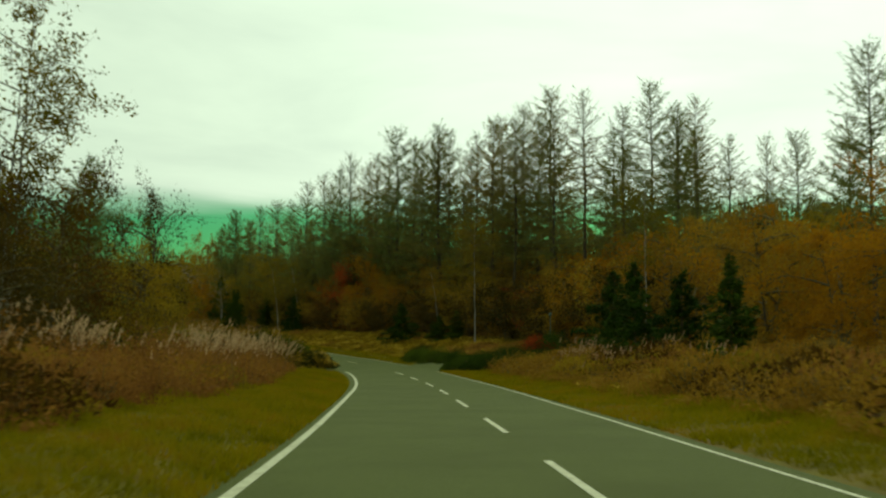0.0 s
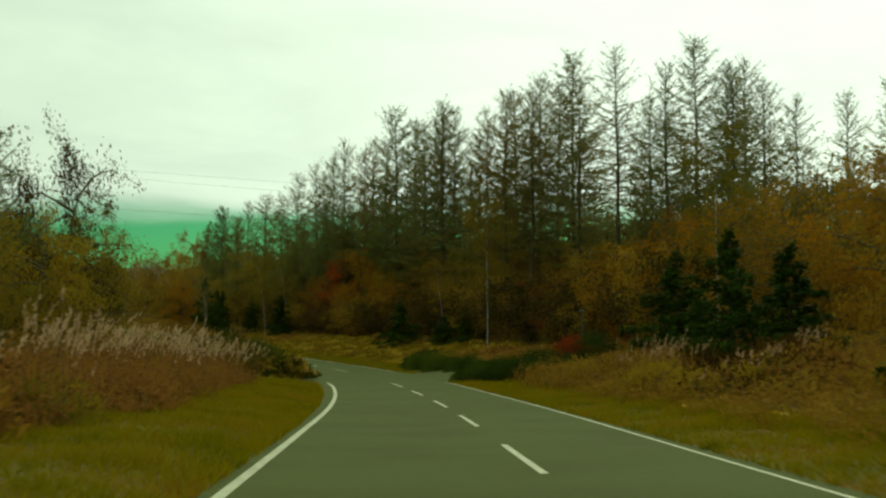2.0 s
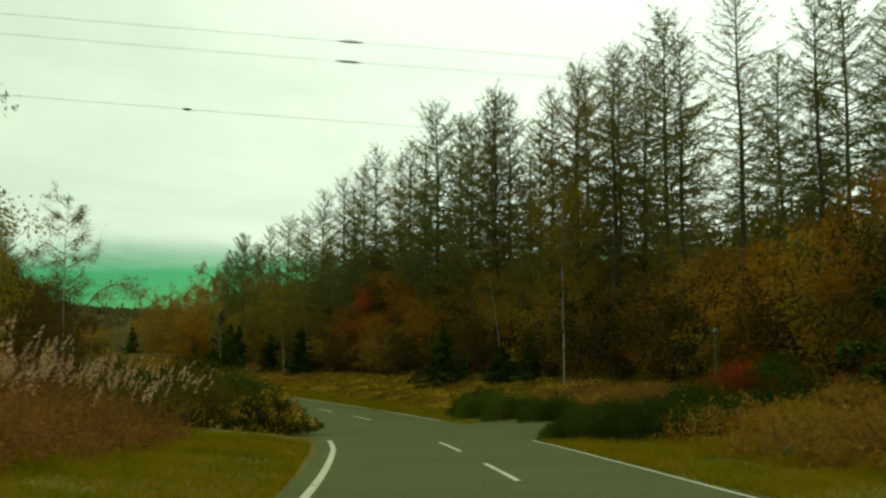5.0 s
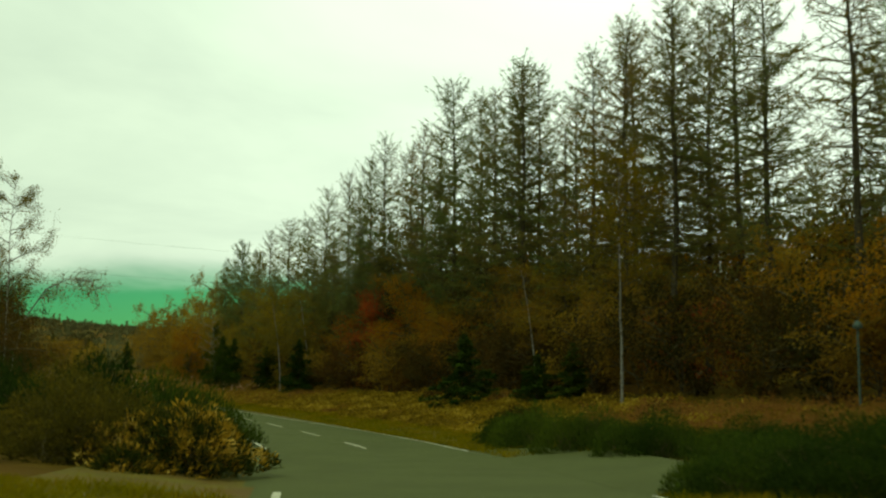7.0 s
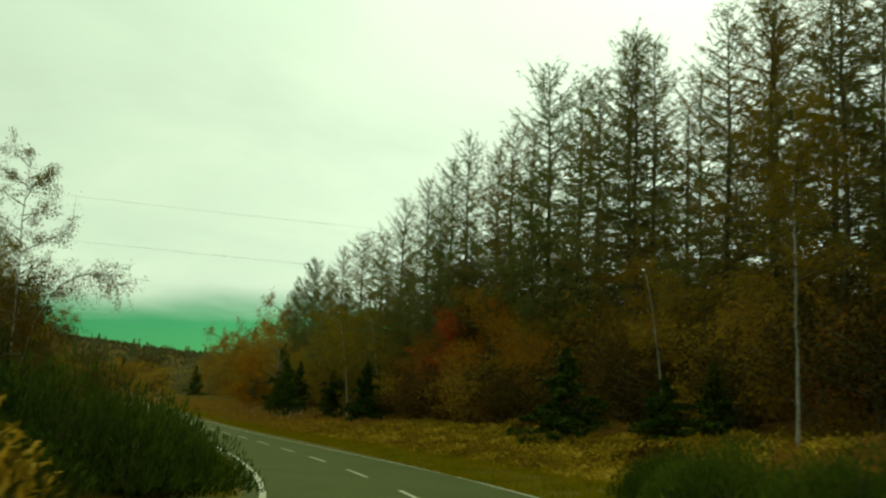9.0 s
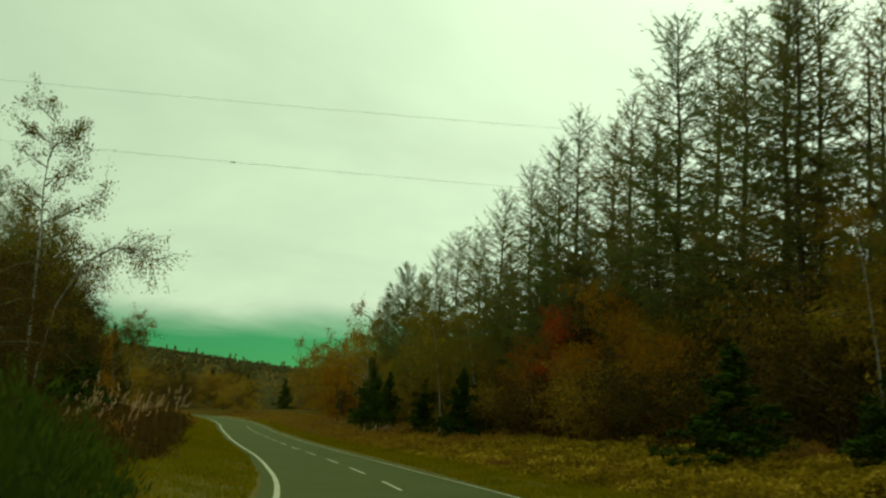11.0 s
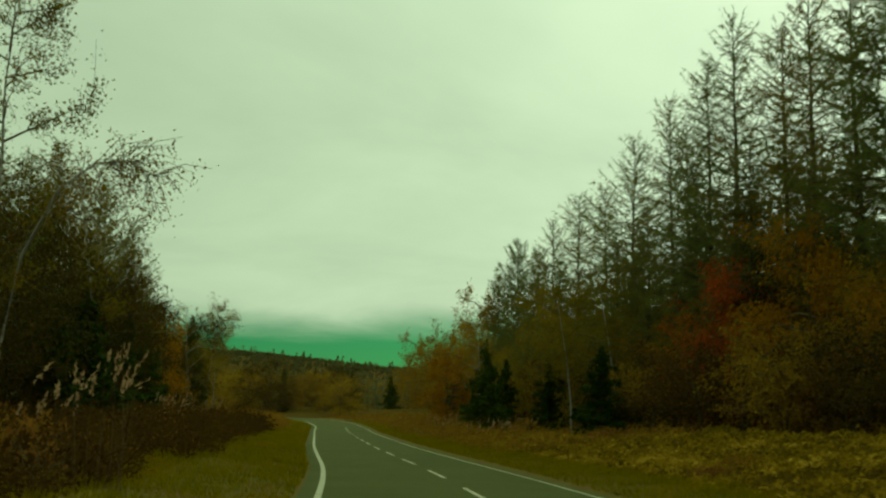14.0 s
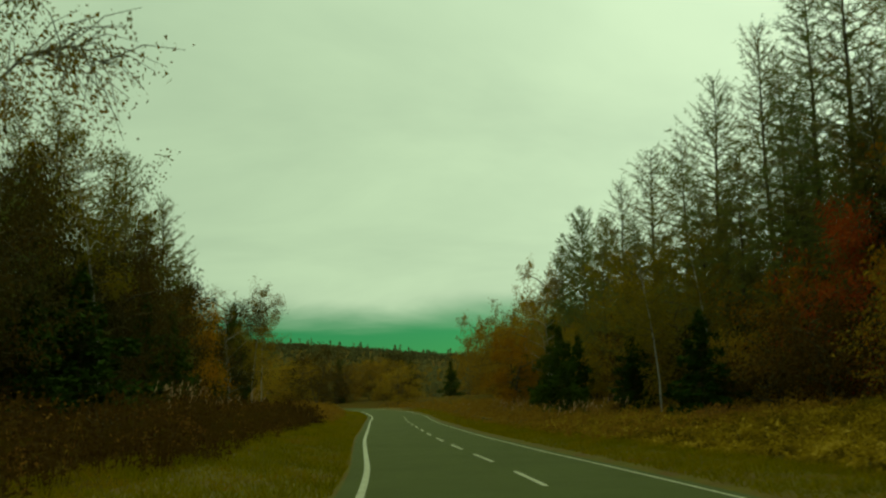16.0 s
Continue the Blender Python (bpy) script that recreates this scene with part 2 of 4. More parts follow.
def tube(path, radii, sides=6):
    """A tapered tube along a path."""
    p = np.asarray(path, float)
    t = np.gradient(p, axis=0)
    t /= np.linalg.norm(t, axis=1)[:, None] + 1e-9
    up = np.where(np.abs(t[:, 2:3]) > 0.9, [[1.0, 0, 0]], [[0, 0, 1.0]])
    a = np.cross(t, up)
    a /= np.linalg.norm(a, axis=1)[:, None] + 1e-9
    b = np.cross(t, a)
    ang = np.arange(sides) * 2 * np.pi / sides
    ring = a[:, None] * np.cos(ang)[None, :, None] + b[:, None] * np.sin(ang)[None, :, None]
    v = (p[:, None] + ring * np.asarray(radii, float)[:, None, None]).reshape(-1, 3)
    i, j = np.meshgrid(np.arange(len(p) - 1), np.arange(sides), indexing="ij")
    k = (j + 1) % sides
    q = np.stack([i * sides + j, i * sides + k, (i + 1) * sides + k, (i + 1) * sides + j], -1).reshape(-1, 4)
    return v, q


def unit(v):
    return v / (np.linalg.norm(v, axis=-1, keepdims=True) + 1e-9)


def leaves(c, size, rng, aspect=0.6, flat=0.0, along=None, lean=0.0, broad=False):
    """A leaf round every centre: a pointed blade, or, if broad, a folded diamond; along: the way the long axis points."""
    n = len(c)
    size = np.broadcast_to(size, (n,)).astype(float) * rng.uniform(0.6, 1.4, n)
    a = rng.normal(size=(n, 3)) if along is None else along + rng.normal(size=(n, 3)) * lean
    a = unit(a * [1, 1, 1 - flat])
    b = rng.normal(size=(n, 3)) * [1, 1, 1 - flat]
    b = unit(b - (b * a).sum(1, keepdims=True) * a)
    nrm = np.cross(a, b)
    a, b = a * size[:, None] * 0.5, b * size[:, None] * 0.5 * aspect
    if broad:
        bend = nrm * size[:, None] * 0.12
        v = np.stack([c - a, c + b + bend, c + a, c - b + bend], 1).reshape(-1, 3)
        return v, np.arange(4 * n).reshape(-1, 4)
    v = np.stack([c - a * 0.7 - b, c - a * 0.5 + b, c + a], 1).reshape(-1, 3)
    return v, np.arange(3 * n).reshape(-1, 3)


def slivers(foot, tip, width, rng):
    """Very thin twigs or grass blades, broad at the foot."""
    n = len(foot)
    side = unit(np.cross(tip - foot, rng.normal(size=(n, 3)))) * np.broadcast_to(width, (n,))[:, None] * 0.5
    return np.stack([foot - side, foot + side, tip], 1).reshape(-1, 3), np.arange(3 * n).reshape(-1, 3)


def blades(foot, tip, width, rng, bow=0.15):
    """Thin blades or twigs from foot to tip."""
    n = len(foot)
    d = tip - foot
    side = unit(np.cross(d, rng.normal(size=(n, 3)))) * np.broadcast_to(width, (n,))[:, None] * 0.5
    mid = foot + d * 0.55 + rng.normal(size=(n, 3)) * np.linalg.norm(d, axis=1)[:, None] * bow * 0.5
    v = np.stack([foot - side, foot + side, mid + side * 0.8, mid - side * 0.8, tip + side * 0.25, tip - side * 0.25], 1).reshape(-1, 3)
    k = np.arange(n)[:, None] * 6
    return v, np.concatenate([k + [0, 1, 2, 3], k + [3, 2, 4, 5]], 0)


# ---------------------------------------------------------------- road line and ground
ROAD = np.array([(-60, 3.3), (-40, 2.9), (-20, 2.4), (0, 1.80), (10, 1.50), (20, 1.10), (30, 0.60), (40, 0.05), (50, -0.70), (60, -1.75),
                 (70, -3.15), (80, -5.10), (90, -7.65), (100, -10.9), (110, -14.6), (120, -18.8), (130, -23.3), (140, -28.1),
                 (150, -32.9), (170, -42.2), (190, -51.5), (215, -63.2), (235, -74.8), (255, -93.0), (270, -118.0)])
RISE = np.array([(-60, 3.8), (-40, 2.55), (-20, 1.27), (0, 0.0), (15, -0.95), (30, -1.83), (45, -2.66), (60, -3.40), (75, -3.99), (90, -4.42),
                 (105, -4.74), (125, -4.96), (150, -5.05), (200, -4.95), (240, -4.3), (300, -3.2), (400, -1.0)])


def smooth(table, y):
    """Catmull-Rom through a table."""
    k, v = table[:, 0], table[:, 1]
    m = np.gradient(v, k)
    y = np.clip(y, k[0], k[-1])
    i = np.clip(np.searchsorted(k, y) - 1, 0, len(k) - 2)
    h = k[i + 1] - k[i]
    t = (y - k[i]) / h
    return ((2 * t**3 - 3 * t**2 + 1) * v[i] + (t**3 - 2 * t**2 + t) * h * m[i] + (-2 * t**3 + 3 * t**2) * v[i + 1] + (t**3 - t**2) * h * m[i + 1])


LINE_Y = np.concatenate([np.arange(-60, 255, 0.5), np.arange(255, 270, 0.25)])
LINE = np.stack([smooth(ROAD, LINE_Y), LINE_Y], 1)
TAN = unit(np.gradient(LINE, axis=0))
ARC = np.concatenate([[0], np.cumsum(np.linalg.norm(np.diff(LINE, axis=0), axis=1))])
ARC -= np.interp(0, LINE_Y, ARC)


def fade(a, b, v):
    t = np.clip((v - a) / (b - a), 0, 1)
    return t * t * (3 - 2 * t)


def off_road(x, y):
    """Signed distance from the centre line (right is positive) and the y of the nearest place on it."""
    x, y = np.asarray(x, float).ravel(), np.asarray(y, float).ravel()
    best, near = np.full(len(x), 1e9), np.zeros(len(x), int)
    for k in range(0, len(LINE), 2):
        d = (x - LINE[k, 0]) ** 2 + (y - LINE[k, 1]) ** 2
        w = d < best
        best[w], near[w] = d[w], k
    dx, dy = x - LINE[near, 0], y - LINE[near, 1]
    return dx * TAN[near, 1] - dy * TAN[near, 0], np.clip(LINE_Y[near] + (dx * TAN[near, 0] + dy * TAN[near, 1]) * TAN[near, 1], LINE_Y[0], LINE_Y[-1])


def bumps(x, y, s):
    return (np.sin(x / s + 1.3 * np.sin(y / s * 0.7)) + np.sin(y / s * 1.3 + 1.7 * np.sin(x / s * 0.6 + 1)) + 0.5 * np.sin((x + y) / s * 2.1)) / 2.5


def lie(d, y, x0=None, y0=None):
    """Height of the ground at a distance from the centre line."""
    base = smooth(RISE, y)
    r = np.clip(d - 4.6, 0, None)
    right = 0.05 + (0.10 + 0.015 * fade(60, 95, y) - 0.055 * fade(104, 128, y)) * np.clip(r, 0, 22) + 0.02 * np.clip(r - 22, 0, 200)
    l_ = np.clip(-d - 4.0, 0, None)
    left = 0.04 + 0.10 * np.clip(l_, 0, 4) + 0.045 * np.clip(l_ - 4, 0, 40)
    side = np.where(d > 0, right * fade(2.9, 4.6, d), left * fade(3.8, 5.0, -d))
    return base + side


def ground_z(x, y):
    d, ny = off_road(x, y)
    z = lie(d, ny)
    x, y = np.asarray(x, float).ravel(), np.asarray(y, float).ravel()
    far = y * 0.9 - x * 0.42
    ridge = 0.70 + 0.30 * fade(0.36, 0.52, np.arctan2(-x - 10, np.maximum(y - 80, 1)))
    z = z + 25 * ridge * fade(330, 700, far) + 3 * fade(300, 520, far) * bumps(x, y, 90)
    return z + 0.10 * bumps(x, y, 3.1) * fade(5.5, 8, np.abs(d)) + 0.35 * bumps(x, y, 13) * fade(7, 14, np.abs(d))


def beside(y, d):
    """World x, y at the line's station y, d metres to its right."""
    y, d = np.broadcast_arrays(np.asarray(y, float), np.asarray(d, float))
    tx = np.interp(y, LINE_Y, TAN[:, 0])
    ty = np.interp(y, LINE_Y, TAN[:, 1])
    return smooth(ROAD, y) + d * ty, y - d * tx


def sheet(xs, ys, zfun):
    gx, gy = np.meshgrid(xs, ys)
    z = zfun(gx.ravel(), gy.ravel())
    v = np.stack([gx.ravel(), gy.ravel(), z], 1)
    i, j = np.meshgrid(np.arange(len(ys) - 1), np.arange(len(xs) - 1), indexing="ij")
    a = i * len(xs) + j
    return v, np.stack([a, a + 1, a + len(xs) + 1, a + len(xs)], -1).reshape(-1, 4)


def sunk(x, y):
    d, _ = off_road(x, y)
    return ground_z(x, y) - 0.12 * (1 - fade(3.6, 4.4, np.abs(d + 0.4)))


gx = np.concatenate([[-2500, -1400, -800, -500, -350, -260, -200, -160], np.arange(-130, 45, 1.1), [50, 60, 75, 95, 130, 200, 320, 550, 1000, 2000]])
gy = np.concatenate([[-1800, -900, -400, -200, -120, -80], np.arange(-60, 262, 1.3), [268, 280, 295, 310, 330, 350, 375, 400, 430, 470, 520, 580, 640, 720, 850, 1100, 1600, 2600]])
ground = tagged(part("ground", [sheet(gx, gy, sunk)], M_SOIL), "weedy brown and olive ground rising to a wooded ridge", "ground", kind="structure")
for p_ in ground.data.polygons:
    p_.use_smooth = True


# how far each edge of the road swings out from its usual offset
SWAY_L = np.array([(-60, -0.14), (38, -0.16), (50, 0.0), (68, 0.26), (98, 0.24), (118, 0.14), (250, 0.18)])
SWAY_R = np.array([(-60, -0.2), (10, -0.18), (24, -0.02), (42, 0.08), (55, 0.10), (68, 0.22), (88, 0.14), (102, 0.30), (118, -0.22), (135, -0.42), (175, -0.45), (250, -0.42)])


def ribbon(y0, y1, d0, d1, lift, step=1.0, across=6):
    """A strip along the road between two offsets."""
    ys = np.linspace(y0, y1, max(2, int((y1 - y0) / step) + 1))
    ds = np.linspace(d0, d1, across)
    yy, dd = np.meshgrid(ys, ds, indexing="ij")
    dd = np.where(dd < -0.5, dd + np.interp(yy, SWAY_L[:, 0], SWAY_L[:, 1]), np.where(dd > 0.5, dd + np.interp(yy, SWAY_R[:, 0], SWAY_R[:, 1]), dd))
    x, y = beside(yy.ravel(), dd.ravel())
    z = smooth(RISE, yy.ravel()) + lift
    v = np.stack([x, y, z], 1)
    i, j = np.meshgrid(np.arange(len(ys) - 1), np.arange(across - 1), indexing="ij")
    a = i * across + j
    return v, np.stack([a, a + 1, a + across + 1, a + across], -1).reshape(-1, 4)


EDGE_L, EDGE_R = -3.42, 2.68
road = tagged(part("road", [ribbon(-60, 269, EDGE_L - 0.42, EDGE_R + 0.30, 0.0, 0.8, 10)], M_ASPHALT), "grey-green two-lane asphalt road curving through woods", "road", kind="structure")
for p_ in road.data.polygons:
    p_.use_smooth = True
part("edge_line", [ribbon(-60, 72.3, EDGE_L - 0.07, EDGE_L + 0.07, 0.006, 0.5, 3)], M_PAINT, road, "worn solid white edge line")
part("edge_line", [ribbon(88.6, 250, EDGE_L - 0.07, EDGE_L + 0.07, 0.006, 0.5, 3)], M_PAINT, road, "worn solid white edge line")
part("edge_line", [ribbon(-60, 71.0, EDGE_R - 0.04, EDGE_R + 0.04, 0.006, 0.5, 3)], M_PAINT, road, "thin white edge line")
part("edge_line", [ribbon(81.5, 250, EDGE_R - 0.04, EDGE_R + 0.04, 0.006, 0.5, 3)], M_PAINT, road, "thin white edge line")
# the dashes leave out the junction
DASHES = [9.4, 19.3, 29.2, 38.7, 47.6, 57.1, 66.2, 88.9, 99.4, 109.6, 119.0, 127.9, 136.7, 145.0, 153.2]
DASHES = [9.4 - 9.6 * k for k in range(5, 0, -1)] + DASHES + [153.2 + 8.8 * k for k in range(1, 8)]
for a0 in DASHES:
    y0, y1 = np.interp([a0, a0 + 4.6], ARC, LINE_Y)
    part("center_dash", [ribbon(y0, y1, -0.055, 0.055, 0.006, 0.6, 3)], M_PAINT, road)
# paved mouths of the side tracks


def mouth(y0, y1, d0, reach, lift):
    vs, n_d, n_y = [], 8, 13
    for t_ in np.linspace(0, 1, n_y):
        for w_ in np.linspace(0, 1, n_d):
            y_ = y0 + (y1 - y0) * t_
            far = reach * (1 - 0.9 * (2 * t_ - 1) ** 4)
            x, y = beside(y_, d0 + far * w_)
            vs.append((float(x), float(y), float(smooth(RISE, np.array(y_)) + 0.003 + lift * abs(far) * w_)))
    i, j = np.meshgrid(np.arange(n_y - 1), np.arange(n_d - 1), indexing="ij")
    a = i * n_d + j
    return np.array(vs), np.stack([a, a + 1, a + n_d + 1, a + n_d], -1).reshape(-1, 4)


tagged(part("side_track_mouth", [mouth(71.0, 86.0, EDGE_R + 0.1, 2.6, 0.11)], M_ASPHALT), "asphalt mouth of a side track between junipers", "road", kind="structure")
tagged(part("side_track_mouth", [mouth(73.5, 88.5, EDGE_L - 0.1, -8.0, 0.04)], M_ASPHALT), "asphalt mouth of a side track beside the azalea", "road", kind="structure")


def verge(y0, y1, d0, d1, name):
    ys, ds = np.arange(y0, y1, 0.9), np.linspace(d0, d1, 9)
    yy, dd = np.meshgrid(ys, ds, indexing="ij")
    inner, outer = (d1, d0) if d0 < 0 else (d0, d1)
    sway = SWAY_L if d0 < 0 else SWAY_R
    x, y = beside(yy.ravel(), (dd + np.interp(yy, sway[:, 0], sway[:, 1]) * (dd - outer) / (inner - outer)).ravel())
    z = ground_z(x, y) + 0.03
    z = z - 0.10 * (np.abs(dd.ravel() - outer) < 0.01) - 0.045 * (np.abs(dd.ravel() - inner) < 0.01)
    z = z - 0.12 * ((yy.ravel() < ys[0] + 0.01) | (yy.ravel() > ys[-1] - 0.01))
    v = np.stack([x, y, z], 1)
    i, j = np.meshgrid(np.arange(len(ys) - 1), np.arange(len(ds) - 1), indexing="ij")
    a = i * len(ds) + j
    ob = part(name, [(v, np.stack([a, a + 1, a + len(ds) + 1, a + len(ds)], -1).reshape(-1, 4))], M_VERGE)
    for p in ob.data.polygons:
        p.use_smooth = True
    return tagged(ob, "strip of mown yellow-green verge grass along the road", "grass verge", kind="structure")


verge(-60, 76.4, -7.2, EDGE_L - 0.35, "verge")
verge(89, 250, -7.2, EDGE_L - 0.35, "verge")
verge(-60, 71, EDGE_R + 0.25, 5.2, "verge")
verge(84, 250, EDGE_R + 0.25, 5.4, "verge")


# ---------------------------------------------------------------- plants: kinds
def spine(rng, h, wob=0.02, lean=(0, 0), n=14):
    t = np.linspace(0, 1, n)
    w = np.cumsum(rng.normal(size=(n, 2)) * wob * h / n, axis=0)
    w -= w[0]
    return np.stack([w[:, 0] + lean[0] * t**1.5, w[:, 1] + lean[1] * t**1.5, t * h], 1)


def along_path(p, t):
    k = np.linspace(0, 1, len(p))
    return np.stack([np.interp(t, k, p[:, i]) for i in range(3)], -1)


def larch(seed, h, spread, start, fluff, name="larch_tree", thick=1.0, dense=1.0, fine=0.034, bare=0.0):
    """A tall larch: a straight trunk, long thin boughs that rise near the top and lie level below with lifted tips, flat fans of twigs, short needle sprays."""
    rng = np.random.default_rng(seed)
    p = spine(rng, h, 0.03)
    trunk = tube(p - [0, 0, 0.3], np.linspace(0.0105 * h * thick, 0.018, len(p)) + np.r_[0.05, np.zeros(len(p) - 1)], 8)
    limbs, tw_f, tw_t, fz_f, fz_t = [], [], [], [], []
    up = np.array([0, 0, 1.0])
    nb = int(h * 5.8 * dense)
    for k in range(nb):
        u = start + (0.985 - start) * ((k + rng.uniform(0, 1.2)) / (nb + 1)) ** 0.86
        rel = (u - start) / (1 - start)
        az = k * 2.4 + rng.normal() * 0.5
        out = np.array([math.cos(az), math.sin(az), 0])
        side = np.cross(out, up)
        depth = (1 - u) * h
        ln = spread / 8 * (1.16 * depth ** 0.57 + 0.2) * (0.55 + 0.45 * float(fade(0.0, 0.22, np.array(rel)))) * rng.choice([rng.uniform(0.35, 0.7), rng.uniform(0.75, 1.15)], p=[0.3, 0.7])
        el = 0.06 + 0.82 * rel ** 1.5 + rng.normal() * 0.17
        s = np.linspace(0, 1, 6)
        rise = s * ln * math.sin(el) - (0.20 - 0.14 * rel) * ln * s ** 1.4 + 0.17 * ln * s ** 3
        b = along_path(p, np.array([u]))[0] + out * (s * ln * math.cos(el))[:, None] + up * rise[:, None] + side * (rng.normal() * 0.10 * ln * s ** 2)[:, None]
        limbs.append(tube(b[[0, 2, 3, 5]], np.array([0.014 + 0.008 * ln, 0.010 + 0.005 * ln, 0.012, 0.006]), 3))
        nt = int((3 + 3.8 * ln) * dense ** 0.5)
        ts = rng.uniform(0.10, 1.0, nt)
        foot = along_path(b, ts)
        sgn = rng.choice([-1.0, 1.0], nt)[:, None]
        tl = (0.22 + 0.26 * ln) * (1.12 - 0.85 * ts) * rng.uniform(0.5, 1.25, nt)
        way = unit(out[None] * 0.8 + side[None] * sgn * rng.uniform(0.4, 1.0, (nt, 1)) + up[None] * (rng.normal(size=(nt, 1)) * 0.50 - 0.14 + 0.40 * rel))
        tip = foot + way * tl[:, None]
        tw_f.append(foot), tw_t.append(tip)
        # needle sprays on the twigs and on the bough itself
        nf = int((tl.sum() * 9.0 + ln * 6) * fluff * (1.25 - 0.72 * rel) * (rng.uniform(0.1, 0.5) if rng.random() < bare else 1.0))
        i = rng.choice(nt, nf, p=tl / tl.sum())
        f = rng.uniform(0.0, 1.0, (nf, 1))
        on = rng.random(nf) < 0.25
        c = np.where(on[:, None], along_path(b, rng.uniform(0.08, 1.0, nf)), foot[i] + (tip - foot)[i] * f)
        d = unit(way[i] + rng.normal(size=(nf, 3)) * [0.5, 0.5, 0.6]) * rng.uniform(0.16, 0.46, (nf, 1))
        fz_f.append(c - d * 0.3), fz_t.append(c + d)
    thing = tagged(new(name))
    part("trunk", [trunk], M_BARK, thing)
    part("branch_work", limbs + [slivers(np.concatenate(tw_f), np.concatenate(tw_t), fine, rng)], M_TWIG, thing)
    part("crown", [slivers(np.concatenate(fz_f), np.concatenate(fz_t), fine * 1.45, rng)], L_LARCH, thing)
    return thing


def broadleaf(seed, h, width, base, n_leaf, leaf, mat, bark, name, limbs_n=16, size=0.17, stems=1, lean=(0, 0), clump=0.16, drop=0.0, trunk_r=0.011, uneven=False, wob=0.07, hang=0.0):
    """A leafy tree: stems with limbs, the leaves gathered in uneven clumps round the limb ends."""
    rng = np.random.default_rng(seed)
    wood, cores, twf, twt = [], [], [], []
    for s_ in range(stems):
        ang = rng.uniform(0, 6.28)
        ln = (lean[0] + (stems > 1) * math.cos(ang) * 0.22 * width, lean[1] + (stems > 1) * math.sin(ang) * 0.22 * width)
        p = spine(rng, h * (0.94 if s_ == 0 else rng.uniform(0.65, 0.9)), wob, ln)
        wood.append(tube(p - [0, 0, 0.3], np.linspace(trunk_r * h, 0.012, len(p)), 8))
        n = max(4, limbs_n // stems)
        for k in range(n):
            u = base + (0.97 - base) * (k + rng.uniform(0.1, 0.9)) / n
            az = k * 2.4 + rng.normal() * 0.6
            prof = math.sin(math.pi * min(1, max(0.08, (1 - u) / (1 - base) * 0.62 + 0.16))) ** 0.9
            reach = width * 0.5 * prof * rng.uniform(0.6, 1.2) + 0.15
            q = np.linspace(0, 1, 6)
            out = np.array([math.cos(az), math.sin(az), 0])
            up = rng.uniform(0.25, 0.8) * (0.6 + 0.5 * u)
            b = along_path(p, np.array([u]))[0] + out * (q * reach)[:, None] + np.array([0, 0, 1]) * (up * reach * q - drop * reach * q**2.4)[:, None] + rng.normal(size=(6, 3)) * 0.03 * reach * q[:, None]
            wood.append(tube(b, np.linspace(0.014 + trunk_r * 1.6 * reach, 0.006, 6), 4))
            for j in range(6):
                f = rng.uniform(0.3, 1.0)
                c = along_path(b, np.array([f]))[0]
                e = c + (rng.normal(size=3) + out * 0.6 + [0, 0, 0.3 - drop]) * reach * 0.28
                wood.append(tube(np.array([c, (c + e) / 2 + rng.normal(size=3) * 0.04, e]), [0.012, 0.009, 0.005], 3))
                cores.append((c, e + (e - c) * 0.1, reach))
        cores.append((p[-2], p[-1], width * 0.16)), cores.append((p[-3], p[-2], width * 0.22))
    ca, cb = np.array([a for a, _, _ in cores]), np.array([b for _, b, _ in cores])
    rr = np.array([max(0.35, r) for _, _, r in cores])
    w = rr * (rng.uniform(0.0, 1.0, len(rr)) ** 3 + 0.08 if uneven else rng.uniform(0.3, 1.7, len(rr)))
    i = rng.choice(len(ca), n_leaf, p=w / w.sum())
    f = rng.uniform(0.0, 1.0, (n_leaf, 1))
    c = ca[i] + (cb - ca)[i] * f + np.clip(rng.normal(size=(n_leaf, 3)), -1.8, 1.8) * (clump * 0.62 * rr[i] + 0.07)[:, None] * (1.1 - 0.6 * f) * [1, 1, 0.8]
    c[:, 2] = np.maximum(c[:, 2], 0.15)
    thing = new(name)
    part("trunk", wood[:1] if stems == 1 else [wood[0]], bark, thing)
    part("branch_work", wood[1:], bark if bark is M_BIRCH and stems > 1 else M_TWIG, thing)
    way = np.array([0, 0, -1.0]) * hang + unit(c - [0, 0, h * 0.5]) * [1, 1, 0] * 0.4
    part("crown", [leaves(c, size, rng, 0.62, 0.15) if not hang else leaves(c, size, rng, 0.5, 0.0, np.broadcast_to(way, c.shape), 0.55)], mat, thing)
    return thing


